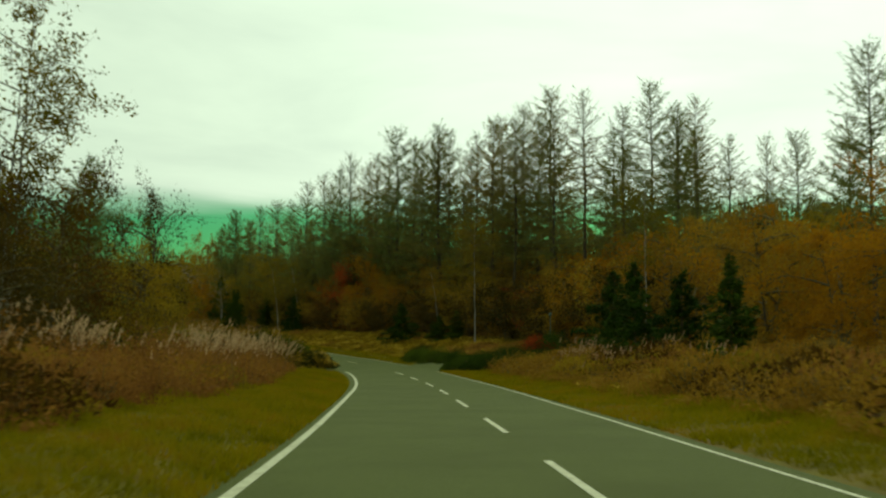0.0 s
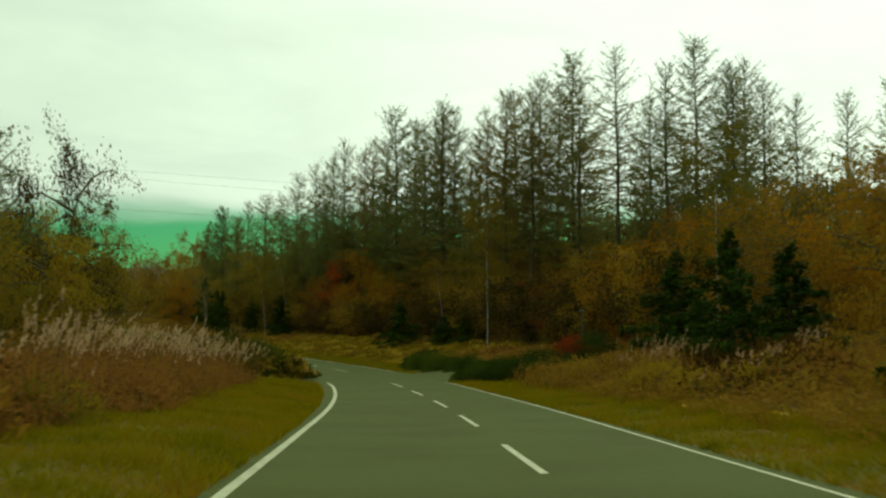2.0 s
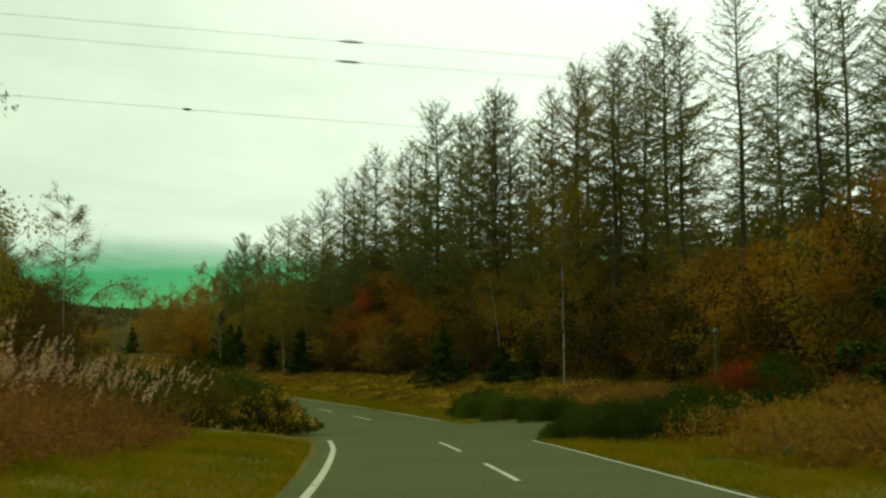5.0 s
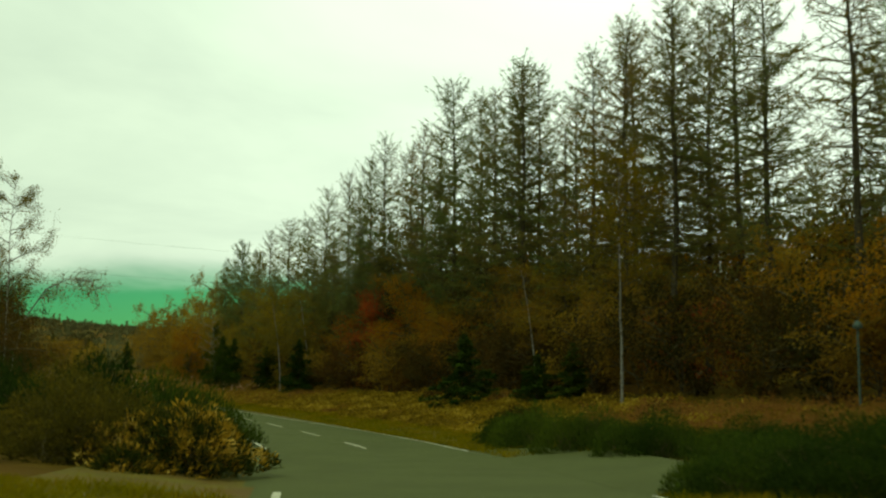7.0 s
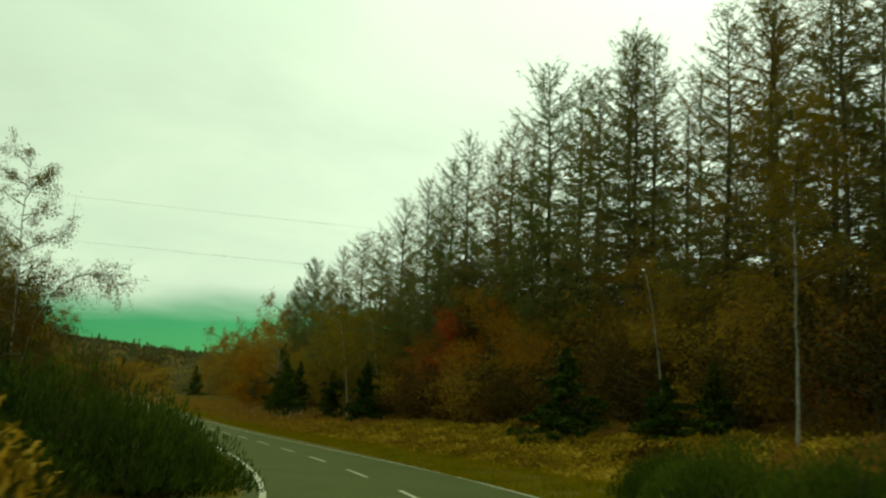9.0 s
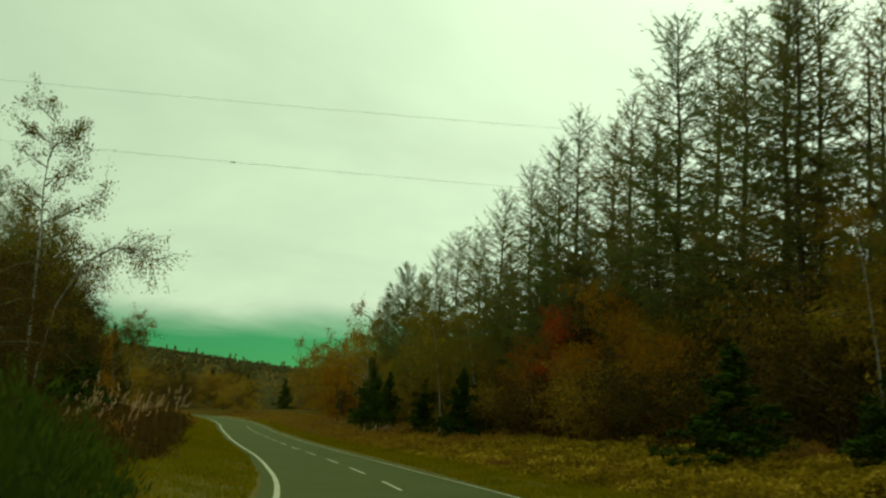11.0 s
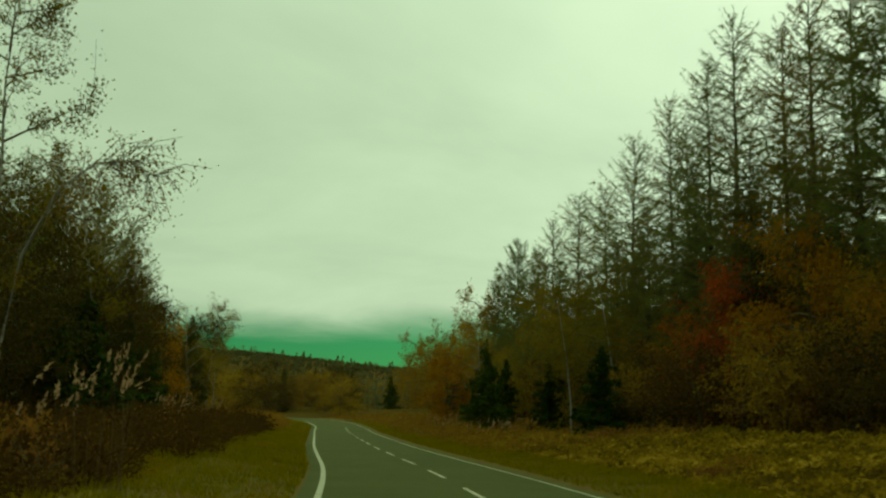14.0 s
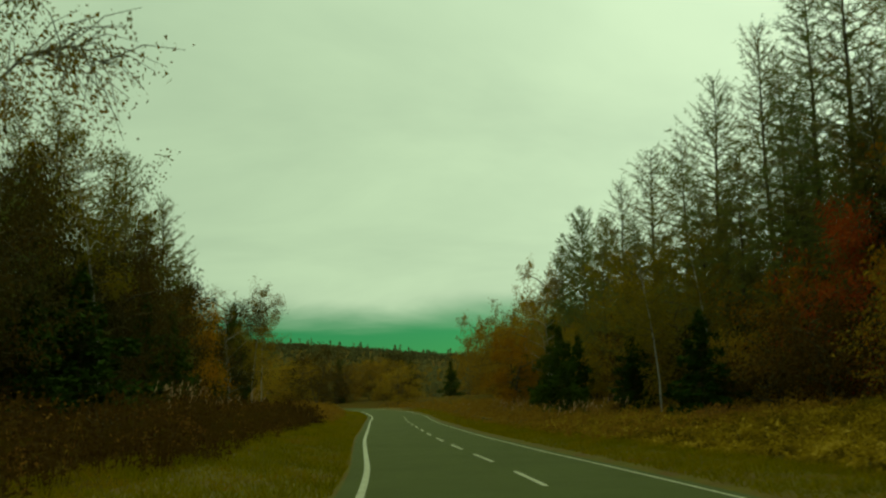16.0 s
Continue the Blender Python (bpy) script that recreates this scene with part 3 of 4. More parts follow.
def spruce(seed, h, width, n_leaf=3200):
    """A dense dark young conifer in drooping tiers."""
    rng = np.random.default_rng(seed)
    p = spine(rng, h, 0.02)
    limbs, cs = [], []
    nb = int(h * 9)
    for k in range(nb):
        u = 0.04 + 0.94 * (k + rng.random()) / nb
        az = k * 2.4 + rng.normal() * 0.4
        ln = (width * 0.5 * (1 - u) ** 0.85 + 0.10) * rng.choice([rng.uniform(0.4, 0.75), rng.uniform(0.8, 1.2)])
        out = np.array([math.cos(az), math.sin(az), 0])
        s = np.linspace(0, 1, 4)
        b = along_path(p, np.array([u]))[0] + out * (s * ln)[:, None] + np.array([0, 0, 1]) * (-0.25 * ln * s + 0.12 * ln * s**2)[:, None]
        limbs.append(tube(b, np.linspace(0.02, 0.006, 4), 3))
        n = max(4, int(n_leaf * ln / (nb * width * 0.27)))
        f = rng.uniform(0.1, 1.05, n) ** 0.8
        cs.append(along_path(b, f) + np.cross(out, [0, 0, 1]) * (rng.normal(size=n) * 0.24 * ln * (1.15 - f))[:, None] + [0, 0, -1] * (rng.normal(size=n) * 0.12 + 0.05)[:, None])
    c = np.concatenate(cs)
    thing = new("spruce_tree")
    part("trunk", [tube(p - [0, 0, 0.2], np.linspace(0.014 * h, 0.01, len(p)), 7)], M_BARK, thing)
    part("branch_work", limbs, M_TWIG, thing)
    part("crown", [leaves(c, 0.26, rng, 0.36, 0.35)], L_SPRUCE, thing)
    return thing


def shrub(seed, w, l, h, n_leaf, mat, name, size=0.09, upright=0.4, lumps=14, broad=False, aspect=0.5):
    """A low spreading shrub of many upright shoots, in lumps of uneven height."""
    rng = np.random.default_rng(seed)
    lump = np.stack([rng.uniform(-0.42, 0.42, lumps) * w, rng.uniform(-0.42, 0.42, lumps) * l, np.zeros(lumps)], 1)
    rad = rng.uniform(0.22, 0.40, lumps) * min(w, l) + 0.1
    top = h * rng.uniform(0.55, 1.12, lumps) * (1 - 0.35 * np.hypot(lump[:, 0] / w * 2, lump[:, 1] / l * 2) ** 2)
    n = n_leaf
    i = rng.integers(0, lumps, n)
    th, ph = rng.uniform(0, 6.283, n), np.arccos(rng.uniform(0.0, 1, n))
    r = rng.uniform(0.55, 1.06, n) ** 0.5
    dirs = np.stack([np.sin(ph) * np.cos(th), np.sin(ph) * np.sin(th), np.cos(ph)], 1)
    c = lump[i] + dirs * np.stack([rad[i], rad[i], top[i]], 1) * r[:, None]
    c[:, 2] = np.maximum(c[:, 2], 0.04)
    ns = lumps * 9
    j = rng.integers(0, lumps, ns)
    foot = lump[j] + rng.normal(size=(ns, 3)) * [0.12, 0.12, 0]
    near = lump[j] + unit(rng.normal(size=(ns, 3)) * [0.6, 0.6, 0.3] + [0, 0, 1.0]) * (top[j] * 0.85)[:, None]
    thing = new(name)
    part("stem", [blades(foot, near, 0.03, rng)], M_TWIG, thing)
    part("foliage", [leaves(c, size, rng, aspect, 0.0, dirs + [0, 0, upright], 0.55, broad)], mat, thing)
    return thing


PLACED = random.Random(5)


def put(proto, x, y, label, category, group="", scale=1.0, turn=None, tall=1.0, z=None):
    """A copy of a plant on the ground."""
    z = float(ground_z([x], [y])[0]) if z is None else z
    t = PLACED.uniform(0, 360) if turn is None else turn
    ob = copy_thing(proto, pose(x, y, z - 0.05, 0, 0, t))
    ob.scale = (scale, scale, scale * tall)
    return tagged(ob, label, category, group)


def drop_proto(ob):
    for o in (*ob.children_recursive, ob):
        bpy.data.objects.remove(o)


# ---------------------------------------------------------------- plants: kinds once, then copies
LARCHES = [larch(11, 25, 8.6, 0.20, 1.0), larch(12, 25, 7.6, 0.24, 0.9, bare=0.4), larch(13, 25, 8.8, 0.20, 1.05), larch(14, 25, 7.6, 0.26, 0.95, bare=0.3), larch(15, 25, 8.2, 0.10, 1.3), larch(16, 25, 8.0, 0.34, 0.6, bare=0.6), larch(20, 25, 9.0, 0.06, 2.6, dense=1.1)]
BACKS = [larch(17, 22, 6.6, 0.20, 0.8, dense=0.55, fine=0.07), larch(18, 22, 6.2, 0.24, 0.8, dense=0.55, fine=0.07), larch(19, 22, 6.6, 0.16, 0.9, dense=0.55, fine=0.07)]


def leafy(seed, h, w, mat, name="autumn_tree", near=False, **more):
    n, size = (10500, 0.18) if mat is L_DUSKSHADE else (10500, 0.20) if near else (7500, 0.22)
    return broadleaf(seed, h, w, more.pop("base", 0.05), n, 1, mat, M_BARK, name, more.pop("limbs_n", 26), size, more.pop("stems", 2), clump=0.22, hang=1.0, drop=more.pop("drop", 0.35), **more)


def thicket(seed, h, w, mat):
    return broadleaf(seed, h, w, 0.05, 3000, 1, mat, M_BARK, "autumn_tree", 14, 0.38, 1, clump=0.26, hang=0.8, drop=0.3)


# the third is near black: shade between the trees, put into leaf colour
THICKETS = [thicket(26, 9, 8.5, L_BROWN), thicket(27, 9, 8.0, L_OLIVE), thicket(28, 9, 8.5, L_DUSKSHADE), thicket(29, 9, 8.0, L_BROWN)]
RUSTS = [leafy(21, 9, 7.5, L_RUST, stems=1), leafy(22, 9, 6.5, L_RUST), leafy(23, 9, 7.5, L_RUST, stems=3), leafy(24, 9, 7.0, L_RUST, near=True), leafy(25, 9, 7.0, L_RUST, near=True, stems=3)]
REDS = [leafy(31, 9, 7.5, L_RED, "maple_tree", stems=1), leafy(32, 9, 7.0, L_RED, "maple_tree", near=True)]
OLIVES = [leafy(41, 10, 7.0, L_OLIVE, stems=1), leafy(42, 10, 6.5, L_OLIVE), leafy(43, 10, 7.5, L_OLIVE, drop=0.3), leafy(44, 10, 7.0, L_OLIVE, near=True), leafy(45, 10, 7.0, L_OLIVE, near=True, stems=3)]
BROWNS = [leafy(51, 9, 8.0, L_BROWN), leafy(52, 9, 7.0, L_BROWN, stems=1), leafy(53, 9, 7.5, L_BROWN, stems=3, near=True)]
DUSKS = [leafy(55, 9, 7.5, L_DUSKSHADE, near=True), leafy(56, 9, 7.0, L_DUSKSHADE, stems=1), leafy(57, 9, 7.5, L_DUSKSHADE, near=True, stems=3)]
BIRCHES = [broadleaf(61, 14, 4.6, 0.42, 5200, 1, L_BIRCHLEAF, M_BIRCH, "birch_tree", 18, 0.15, trunk_r=0.0062, clump=0.24, wob=0.025), broadleaf(62, 14, 4.2, 0.38, 4800, 1, L_BIRCHLEAF, M_BIRCH, "birch_tree", 16, 0.15, lean=(1.6, 0), trunk_r=0.007, clump=0.24, wob=0.03), broadleaf(63, 14, 4.8, 0.25, 5200, 1, L_BIRCHLEAF, M_BIRCH, "birch_tree", 20, 0.14, stems=2, trunk_r=0.007, clump=0.22)]
SPRUCES = [spruce(71, 6, 4.2, 8000), spruce(72, 6, 3.6, 7000), spruce(73, 6, 5.0, 9000)]
KINDS = {"larch": (LARCHES, 25, "tall thinly needled larch at the wood's edge", "larch"), "rust": (RUSTS, 9, "rust-orange leafy tree at the wood's edge", "tree"),
         "red": (REDS, 9, "red-leaved maple in front of the larches", "maple"), "olive": (OLIVES, 10, "olive-yellow leafy tree at the wood's edge", "tree"),
         "brown": (BROWNS, 9, "brown withering leafy tree at the wood's edge", "tree"), "dusk": (DUSKS, 9, "dark green leafy tree turning red-brown at the twigs, shade in its colour", "tree"), "birch": (BIRCHES, 14, "slender white-stemmed birch with few leaves", "birch"),
         "spruce": (SPRUCES, 6, "dark green young spruce at the wood's edge", "spruce"), "thicket": (THICKETS, 9, "leafy tree half hidden inside the wood", "tree"), "back": (BACKS, 22, "larch standing deeper in the wood", "larch")}
WIDTHS = {"larch": 8, "rust": 7.2, "red": 7, "olive": 7, "brown": 7.5, "dusk": 7.5, "birch": 4, "spruce": 4.2, "back": 8, "thicket": 8}
turn_about = {k: 0 for k in KINDS}


def plant(kind, x, y, h, width=None, which=None, turn=None):
    """One tree of a kind, h metres tall and about width metres across."""
    protos, h0, label, cat = KINDS[kind]
    i = turn_about[kind] if which is None else which
    if which is None and kind in ("rust", "olive") and y < 112:
        i = 3 + i % 2          # fuller ones near the road
    turn_about[kind] += 1
    s = h / h0
    if width:
        s = min(max(width / WIDTHS[kind], 0.6 * h / h0), 1.7 * h / h0)
    return put(protos[i % len(protos)], x, y, label, cat, cat + " trees of the roadside wood", s, turn, (h / h0) / s)


def top_to(kind, x, y, top, width=None, which=None):
    return plant(kind, x, y, top - float(ground_z([x], [y])[0]), width, which)


# larches whose tops stand against the sky
for x, y, top, w in ((-15.0, 167, 23.8, 1), (-6.5, 152, 25.8, 0), (-1.0, 140.5, 24.2, 2), (0.6, 138, 23.0, 1), (7.4, 131, 23.7, 0), (9.4, 126.5, 24.6, 3), (10.6, 122, 22.5, 2),
                     (12.2, 119, 25.2, 0), (13.6, 103, 21.7, 5), (17.5, 108, 18.4, 2), (20.4, 104.5, 22.8, 0), (22.6, 102.5, 20.2, 3), (26.0, 109.4, 22.2, 1), (25.3, 93.6, 15.8, 3)):
    top_to("larch", x, y, top, None, w)
for x, y, top, w in ((21.2, 96, 18.3, 4), (20.5, 86, 15.2, 4), (-25.0, 189, 21.6, 2), (-20.2, 179, 22.0, 1), (-32.2, 202, 19.6, 0), (-37.5, 215, 19.6, 3), (-28.5, 196, 18.6, 4),
                     (27.0, 88, 14.9, 1), (26.8, 80, 14.0, 0), (28.7, 75, 14.4, 2), (22.0, 54, 14.6, 0), (3.6, 136, 20.0, 4), (-45.7, 232, 19.8, 6), (-50.0, 238, 16.0, 6), (-41.0, 223, 17.0, 6)):
    top_to("larch", x, y, top, None, w)
for x, y, top in ((-61.5, 261, 13.4), (-56, 250, 14.5), (-76.5, 287, 12.6), (-69, 274, 12.8), (-84, 300, 12.0)):
    top_to("brown", x, y, top, 9)
for x, y, h, w in ((-25.5, 185, 16.5, 4), (-22.5, 180.4, 18, 4), (-18.0, 171.3, 19, 2), (-14.0, 163.0, 18.5, 4), (-11.0, 166, 18, 0), (-8.0, 160, 18.5, 4), (-33, 197, 16, 4), (-38, 208, 15.0, 4)):
    plant("larch", x, y, h, None, w)
for x, y, top, w in ((-2.9, 142.6, 22.5, 3), (-4.4, 149.5, 23.5, 2), (-10.3, 160.4, 23.0, 3), (-19.2, 181, 20.5, 1), (-16.9, 171.8, 22.5, 3), (-11.5, 165, 22.0, 0), (7.9, 118.1, 21.5, 3), (3.8, 127, 21.0, 1),
                     (-0.7, 135.7, 22.5, 3), (-8.1, 156, 22.0, 1), (5.5, 123.5, 22.0, 2), (11.5, 110, 20.5, 3), (16.5, 97, 19.0, 1)):
    top_to("larch", x, y, top, None, w)
# the wood behind the first row
FRONT = np.array([(36, 30), (30, 50), (27, 66), (24, 82), (22, 96), (20, 106), (14, 121), (8, 132), (2, 142), (-4, 154), (-13, 169), (-23, 191), (-36, 217), (-48, 237), (-62, 265), (-82, 300)], float)
F_ARC = np.concatenate([[0], np.cumsum(np.linalg.norm(np.diff(FRONT, axis=0), axis=1))])
F_TAN = unit(np.gradient(FRONT, axis=0))


def wood(s, depth):
    x, y = np.interp(s, F_ARC, FRONT[:, 0]), np.interp(s, F_ARC, FRONT[:, 1])
    tx, ty = np.interp(s, F_ARC, F_TAN[:, 0]), np.interp(s, F_ARC, F_TAN[:, 1])
    return x + depth * ty, y - depth * tx


back = random.Random(17)
s_ = 4.0
while s_ < F_ARC[-1]:
    for row, lo, hi in ((0, 2.0, 6.5), (1, 8, 16)):
        x, y = wood(s_ + back.uniform(-2.5, 2.5), back.uniform(lo, hi))
        full = 13 + 9 * float(fade(70, 120, np.array(y))) - 6 * float(fade(185, 270, np.array(y)))
        plant("back", x, y, full * back.uniform(0.8, 1.0) * (1 - 0.22 * float(fade(160, 115, np.array(y)))))
    x, y = wood(s_ + back.uniform(-2, 2), back.uniform(1.0, 4.0))
    plant("thicket", x, y, back.uniform(7.0, 10.5) * (0.8 if y < 95 else 1), back.uniform(7, 9))
    x, y = wood(s_ + back.uniform(-2, 2), back.uniform(6.0, 14.0))
    plant("thicket", x, y, back.uniform(9.0, 13.0) * (0.55 if y < 95 else 1), back.uniform(8, 10))
    # deepest row takes only the near-black kind, standing for shade inside the wood
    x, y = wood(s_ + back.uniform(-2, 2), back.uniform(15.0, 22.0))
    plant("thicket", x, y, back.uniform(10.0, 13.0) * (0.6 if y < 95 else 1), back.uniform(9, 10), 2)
    s_ += 6.0
# leafy trees in front of them
for kind, x, y, h, w in (("rust", 13.8, 75, 9.0, 6.0), ("brown", 13.5, 50, 7.4, 6.0), ("rust", 15.2, 45, 6.6, 5.5), ("rust", 17.0, 40, 7.4, 6.0), ("rust", 12.0, 95, 7.6, 7.0), ("rust", 13.2, 81, 8.6, 7.0), ("brown", 15.0, 69, 8.0, 6.5),
                         ("rust", 17.5, 62, 8.5, 7.0), ("red", 6.2, 113, 4.6, 6.5), ("olive", 1.0, 126, 9.0, 8.0), ("brown", 6.0, 130, 9.0, 8.0), ("dusk", -4.0, 145, 11.0, 8.0), ("dusk", -12.5, 160, 11.0, 8.0), ("dusk", -18.5, 176, 10.0, 8.0), ("rust", 11, 117, 8.0, 8.0), ("red", -16.0, 159.5, 10.4, 6.8), ("brown", -7.8, 148.5, 9.5, 7.0), ("rust", 10.5, 92, 6.2, 5.0)):
    d_, st = off_road([x], [y])
    x, y = (float(v[0]) for v in beside(st, d_ + 1.8))
    plant(kind, x, y, h, w)
for kind, x, y, h, w in (("brown", -2.4, 136, 9.6, 9.0), ("brown", 4.5, 120, 7.5, 7.5), ("rust", -12.0, 153, 10.8, 6.5), ("olive", -33.0, 194.5, 13.2, 9.5), ("olive", -38.5, 206, 12.8, 7.5), ("rust", -52.4, 217, 9.0, 7.5), ("rust", -8.4, 143, 6.6, 5.5),
                         ("rust", -20.8, 170, 8.6, 7.0), ("olive", -27.5, 181, 9.6, 8.0), ("olive", -45.5, 221, 9.5, 8.0), ("brown", -51, 230, 8.2, 7.0), ("brown", 9.5, 104, 7.5, 7.0), ("brown", -66, 258, 8.0, 8.0)):
    d_, st = off_road([x], [y])
    x, y = (float(v[0]) for v in beside(st, d_ + 1.8))
    plant(kind, x, y, h, w)
for x, y, h, w in ((9.9, 55, 5.2, 3.6), (10.8, 40, 4.4, 3.2), (11.2, 70, 5.4, 4.2), (-4.9, 119.6, 3.5, 4.0), (1.3, 112.8, 2.5, 4.6), (-0.6, 114.0, 2.2, 3.6), (-23.4, 164.5, 4.6, 4.2), (-30.5, 182.0, 4.8, 4.4), (-36.6, 184.5, 5.4, 3.6),
                   (-45, 213.5, 7.0, 4.8), (-39, 200, 5.0, 4.0), (-53.5, 231, 5.5, 4.2), (13, 58, 4.6, 4.2)):
    plant("spruce", x, y, h * (1.3 if y > 110 else 1.05), w * 1.3)
for x, y, h, w, t in ((3.0, 104.8, 13.0, 0, 200), (13.4, 70.5, 12.0, 0, 100), (-27.4, 175, 12, 1, 170), (-23.6, 172, 12, 1, 175), (-0.6, 114.5, 8.5, 1, 180), (-43, 205, 11, 2, 0)):
    plant("birch", x, y, h, None, w, t)
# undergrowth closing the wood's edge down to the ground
# two of three kinds are near black, gap shade put into the colour
UNDER = [broadleaf(58 + k, 5, 5.5, 0.02, 4500, 1, m, M_BARK, "autumn_shrub", 20, 0.22, 3, clump=0.24, hang=0.6) for k, m in enumerate((L_BROWN, L_DUSKSHADE, L_DUSKSHADE))]
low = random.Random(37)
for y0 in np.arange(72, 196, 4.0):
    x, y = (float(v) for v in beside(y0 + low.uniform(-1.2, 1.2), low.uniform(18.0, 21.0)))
    put(low.choice(UNDER), x, y, "leafy brown undergrowth at the wood's edge, mostly with shade in its colour", "undergrowth", "undergrowth of the wood's edge", low.uniform(0.7, 1.25))
# left-hand side
for kind, x, y, h, w in (("dusk", -15.6, 42, 8.2, 6.0), ("dusk", -19.5, 44, 9.5, 6.5), ("dusk", -21.0, 48, 8.6, 7.0), ("dusk", -18.8, 66, 10.6, 5.0), ("olive", -17.0, 58.5, 7.0, 5.0), ("dusk", -15.2, 36, 5.5, 5.0), ("olive", -20, 71, 8.0, 5.5),
                         ("brown", -25, 56, 8.5, 8.0), ("brown", -22, 52, 7.6, 7.0), ("rust", -26.5, 74, 7.5, 6.5), ("olive", -29.5, 86, 7.0, 7.0), ("brown", -33.5, 98, 6.5, 7.0), ("brown", -38, 110, 7.0, 7.5)):
    plant(kind, x, y, h, w)
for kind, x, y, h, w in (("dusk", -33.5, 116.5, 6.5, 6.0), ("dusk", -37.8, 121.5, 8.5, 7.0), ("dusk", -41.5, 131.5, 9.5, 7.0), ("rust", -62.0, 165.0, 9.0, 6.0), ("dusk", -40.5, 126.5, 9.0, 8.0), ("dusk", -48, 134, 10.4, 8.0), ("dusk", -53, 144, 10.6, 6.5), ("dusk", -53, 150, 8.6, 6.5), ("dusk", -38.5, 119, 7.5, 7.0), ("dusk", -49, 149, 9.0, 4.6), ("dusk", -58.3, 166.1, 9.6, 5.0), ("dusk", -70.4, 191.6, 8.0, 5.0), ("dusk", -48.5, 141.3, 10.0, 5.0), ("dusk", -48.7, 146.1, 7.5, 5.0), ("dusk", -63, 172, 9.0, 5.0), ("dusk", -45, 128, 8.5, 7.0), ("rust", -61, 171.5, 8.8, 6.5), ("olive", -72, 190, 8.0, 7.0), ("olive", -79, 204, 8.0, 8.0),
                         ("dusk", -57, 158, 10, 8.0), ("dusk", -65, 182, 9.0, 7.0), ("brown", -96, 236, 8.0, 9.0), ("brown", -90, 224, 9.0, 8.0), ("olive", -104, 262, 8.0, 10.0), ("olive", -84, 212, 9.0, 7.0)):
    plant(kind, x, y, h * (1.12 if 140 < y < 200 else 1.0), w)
for x, y, h, w in ((-45.5, 141.6, 7.2, 4.2), (-43.1, 138.8, 6.4, 6.4), (-40.2, 133.0, 5.2, 4.2), (-49.0, 150.5, 7.0, 4.2), (-54.5, 160.5, 7.0, 4.4), (-66.5, 186, 9.6, 4.8), (-70.6, 193, 10.8, 4.2), (-76, 200, 8.0, 2.6), (-51.5, 148, 8.0, 4.5), (-43.5, 131, 6.0, 4.0), (-62.5, 176, 6.5, 4.4)):
    plant("spruce", x, y, h, w)
for x, y, h, w in ((-58.1, 159.5, 15.4, 1), (-57, 153, 14.8, 0), (-64, 166, 14.5, 2), (-72, 183.4, 17.6, 4), (-70, 175, 15, 1), (-52, 141, 13.0, 3), (-44.5, 131.5, 13.0, 4), (-47.5, 136.0, 14.0, 0), (-53.7, 149.4, 15.6, 0), (-51.4, 144.5, 13.6, 2), (-63.3, 166.9, 17.0, 4)):
    plant("larch", x, y, h * 1.1, None, w)
for x, y, h, w, t in ((-63.5, 181, 11, 2, 30), (-70, 195, 13.0, 1, 20), (-76, 207, 12.5, 0, 50), (-45.2, 142.5, 14.0, 1, 200), (-24, 70, 12.0, 2, 10)):
    plant("birch", x, y, h, None, w, t)

# dense brownish young larches
for x, y, h in ((-20.6, 61, 12.0), (-10.5, 158, 14.0), (-17.8, 172, 14.5), (-5.5, 150, 13.5), (-14.2, 164, 15.0), (-23.5, 183, 14.0), (-57.5, 161.5, 13.0), (-66.5, 178.0, 13.0), (-49.5, 143.0, 12.5)):
    tagged(plant("larch", x, y, h, None, 6), "dense brown-green young larch at the wood's edge", "larch", "larch trees of the roadside wood")

# the wood closing in behind them
inner = random.Random(23)
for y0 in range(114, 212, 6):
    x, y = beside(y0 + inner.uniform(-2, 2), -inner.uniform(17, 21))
    # lower wall of the wood, its shade held in the near-black leaf colour
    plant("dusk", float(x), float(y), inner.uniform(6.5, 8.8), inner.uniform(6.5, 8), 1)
    x, y = beside(y0 + inner.uniform(-2, 2), -inner.uniform(23, 30))
    plant("back", float(x), float(y), inner.uniform(10.5, 13.0))

# the valley woods beyond the bend
vale = random.Random(29)
for x, y in ((-88, 242), (-96, 250), (-106, 246), (-84, 262), (-92, 274), (-104, 280), (-112, 268), (-120, 284), (-100, 300), (-90, 312), (-112, 312), (-124, 304), (-132, 322), (-118, 334), (-104, 330), (-140, 300), (-148, 330), (-96, 340), (-78, 318), (-130, 350), *((vale.uniform(-150, -84), vale.uniform(262, 335)) for _ in range(18))):
    kind = vale.choice(("brown", "dusk", "brown", "back", "dusk", "spruce"))
    plant(kind, x, y, {"back": 13, "spruce": 8}.get(kind, 8) * vale.uniform(0.75, 1.1), {"back": 6, "spruce": 4.5}.get(kind, 9))

# two tall birches by the road, one with a long bough reaching out over the grass
near_birch = broadleaf(81, 17, 7.0, 0.22, 7500, 1, L_BIRCHLEAF, M_BIRCH, "birch_tree", 30, 0.19, 2, (1.8, 0.5), 0.15, trunk_r=0.0062, uneven=True)
put(near_birch, -18.2, 43.5, "tall white-stemmed birch with sparse yellowing leaves", "birch", scale=1.0, turn=0)
bough = broadleaf(82, 15.5, 5.0, 0.30, 7500, 1, L_BIRCHLEAF, M_BIRCH, "birch_tree", 24, 0.12, 1, (0.6, 0), 0.16, trunk_r=0.0062, uneven=True)
rng = np.random.default_rng(83)
bp = np.array([(0.2, 0, 0.3), (0.6, -0.2, 3.0), (1.4, -0.5, 5.4), (2.9, -0.9, 7.2), (4.5, -1.3, 7.8), (5.9, -1.6, 7.7), (6.9, -1.8, 7.2)])
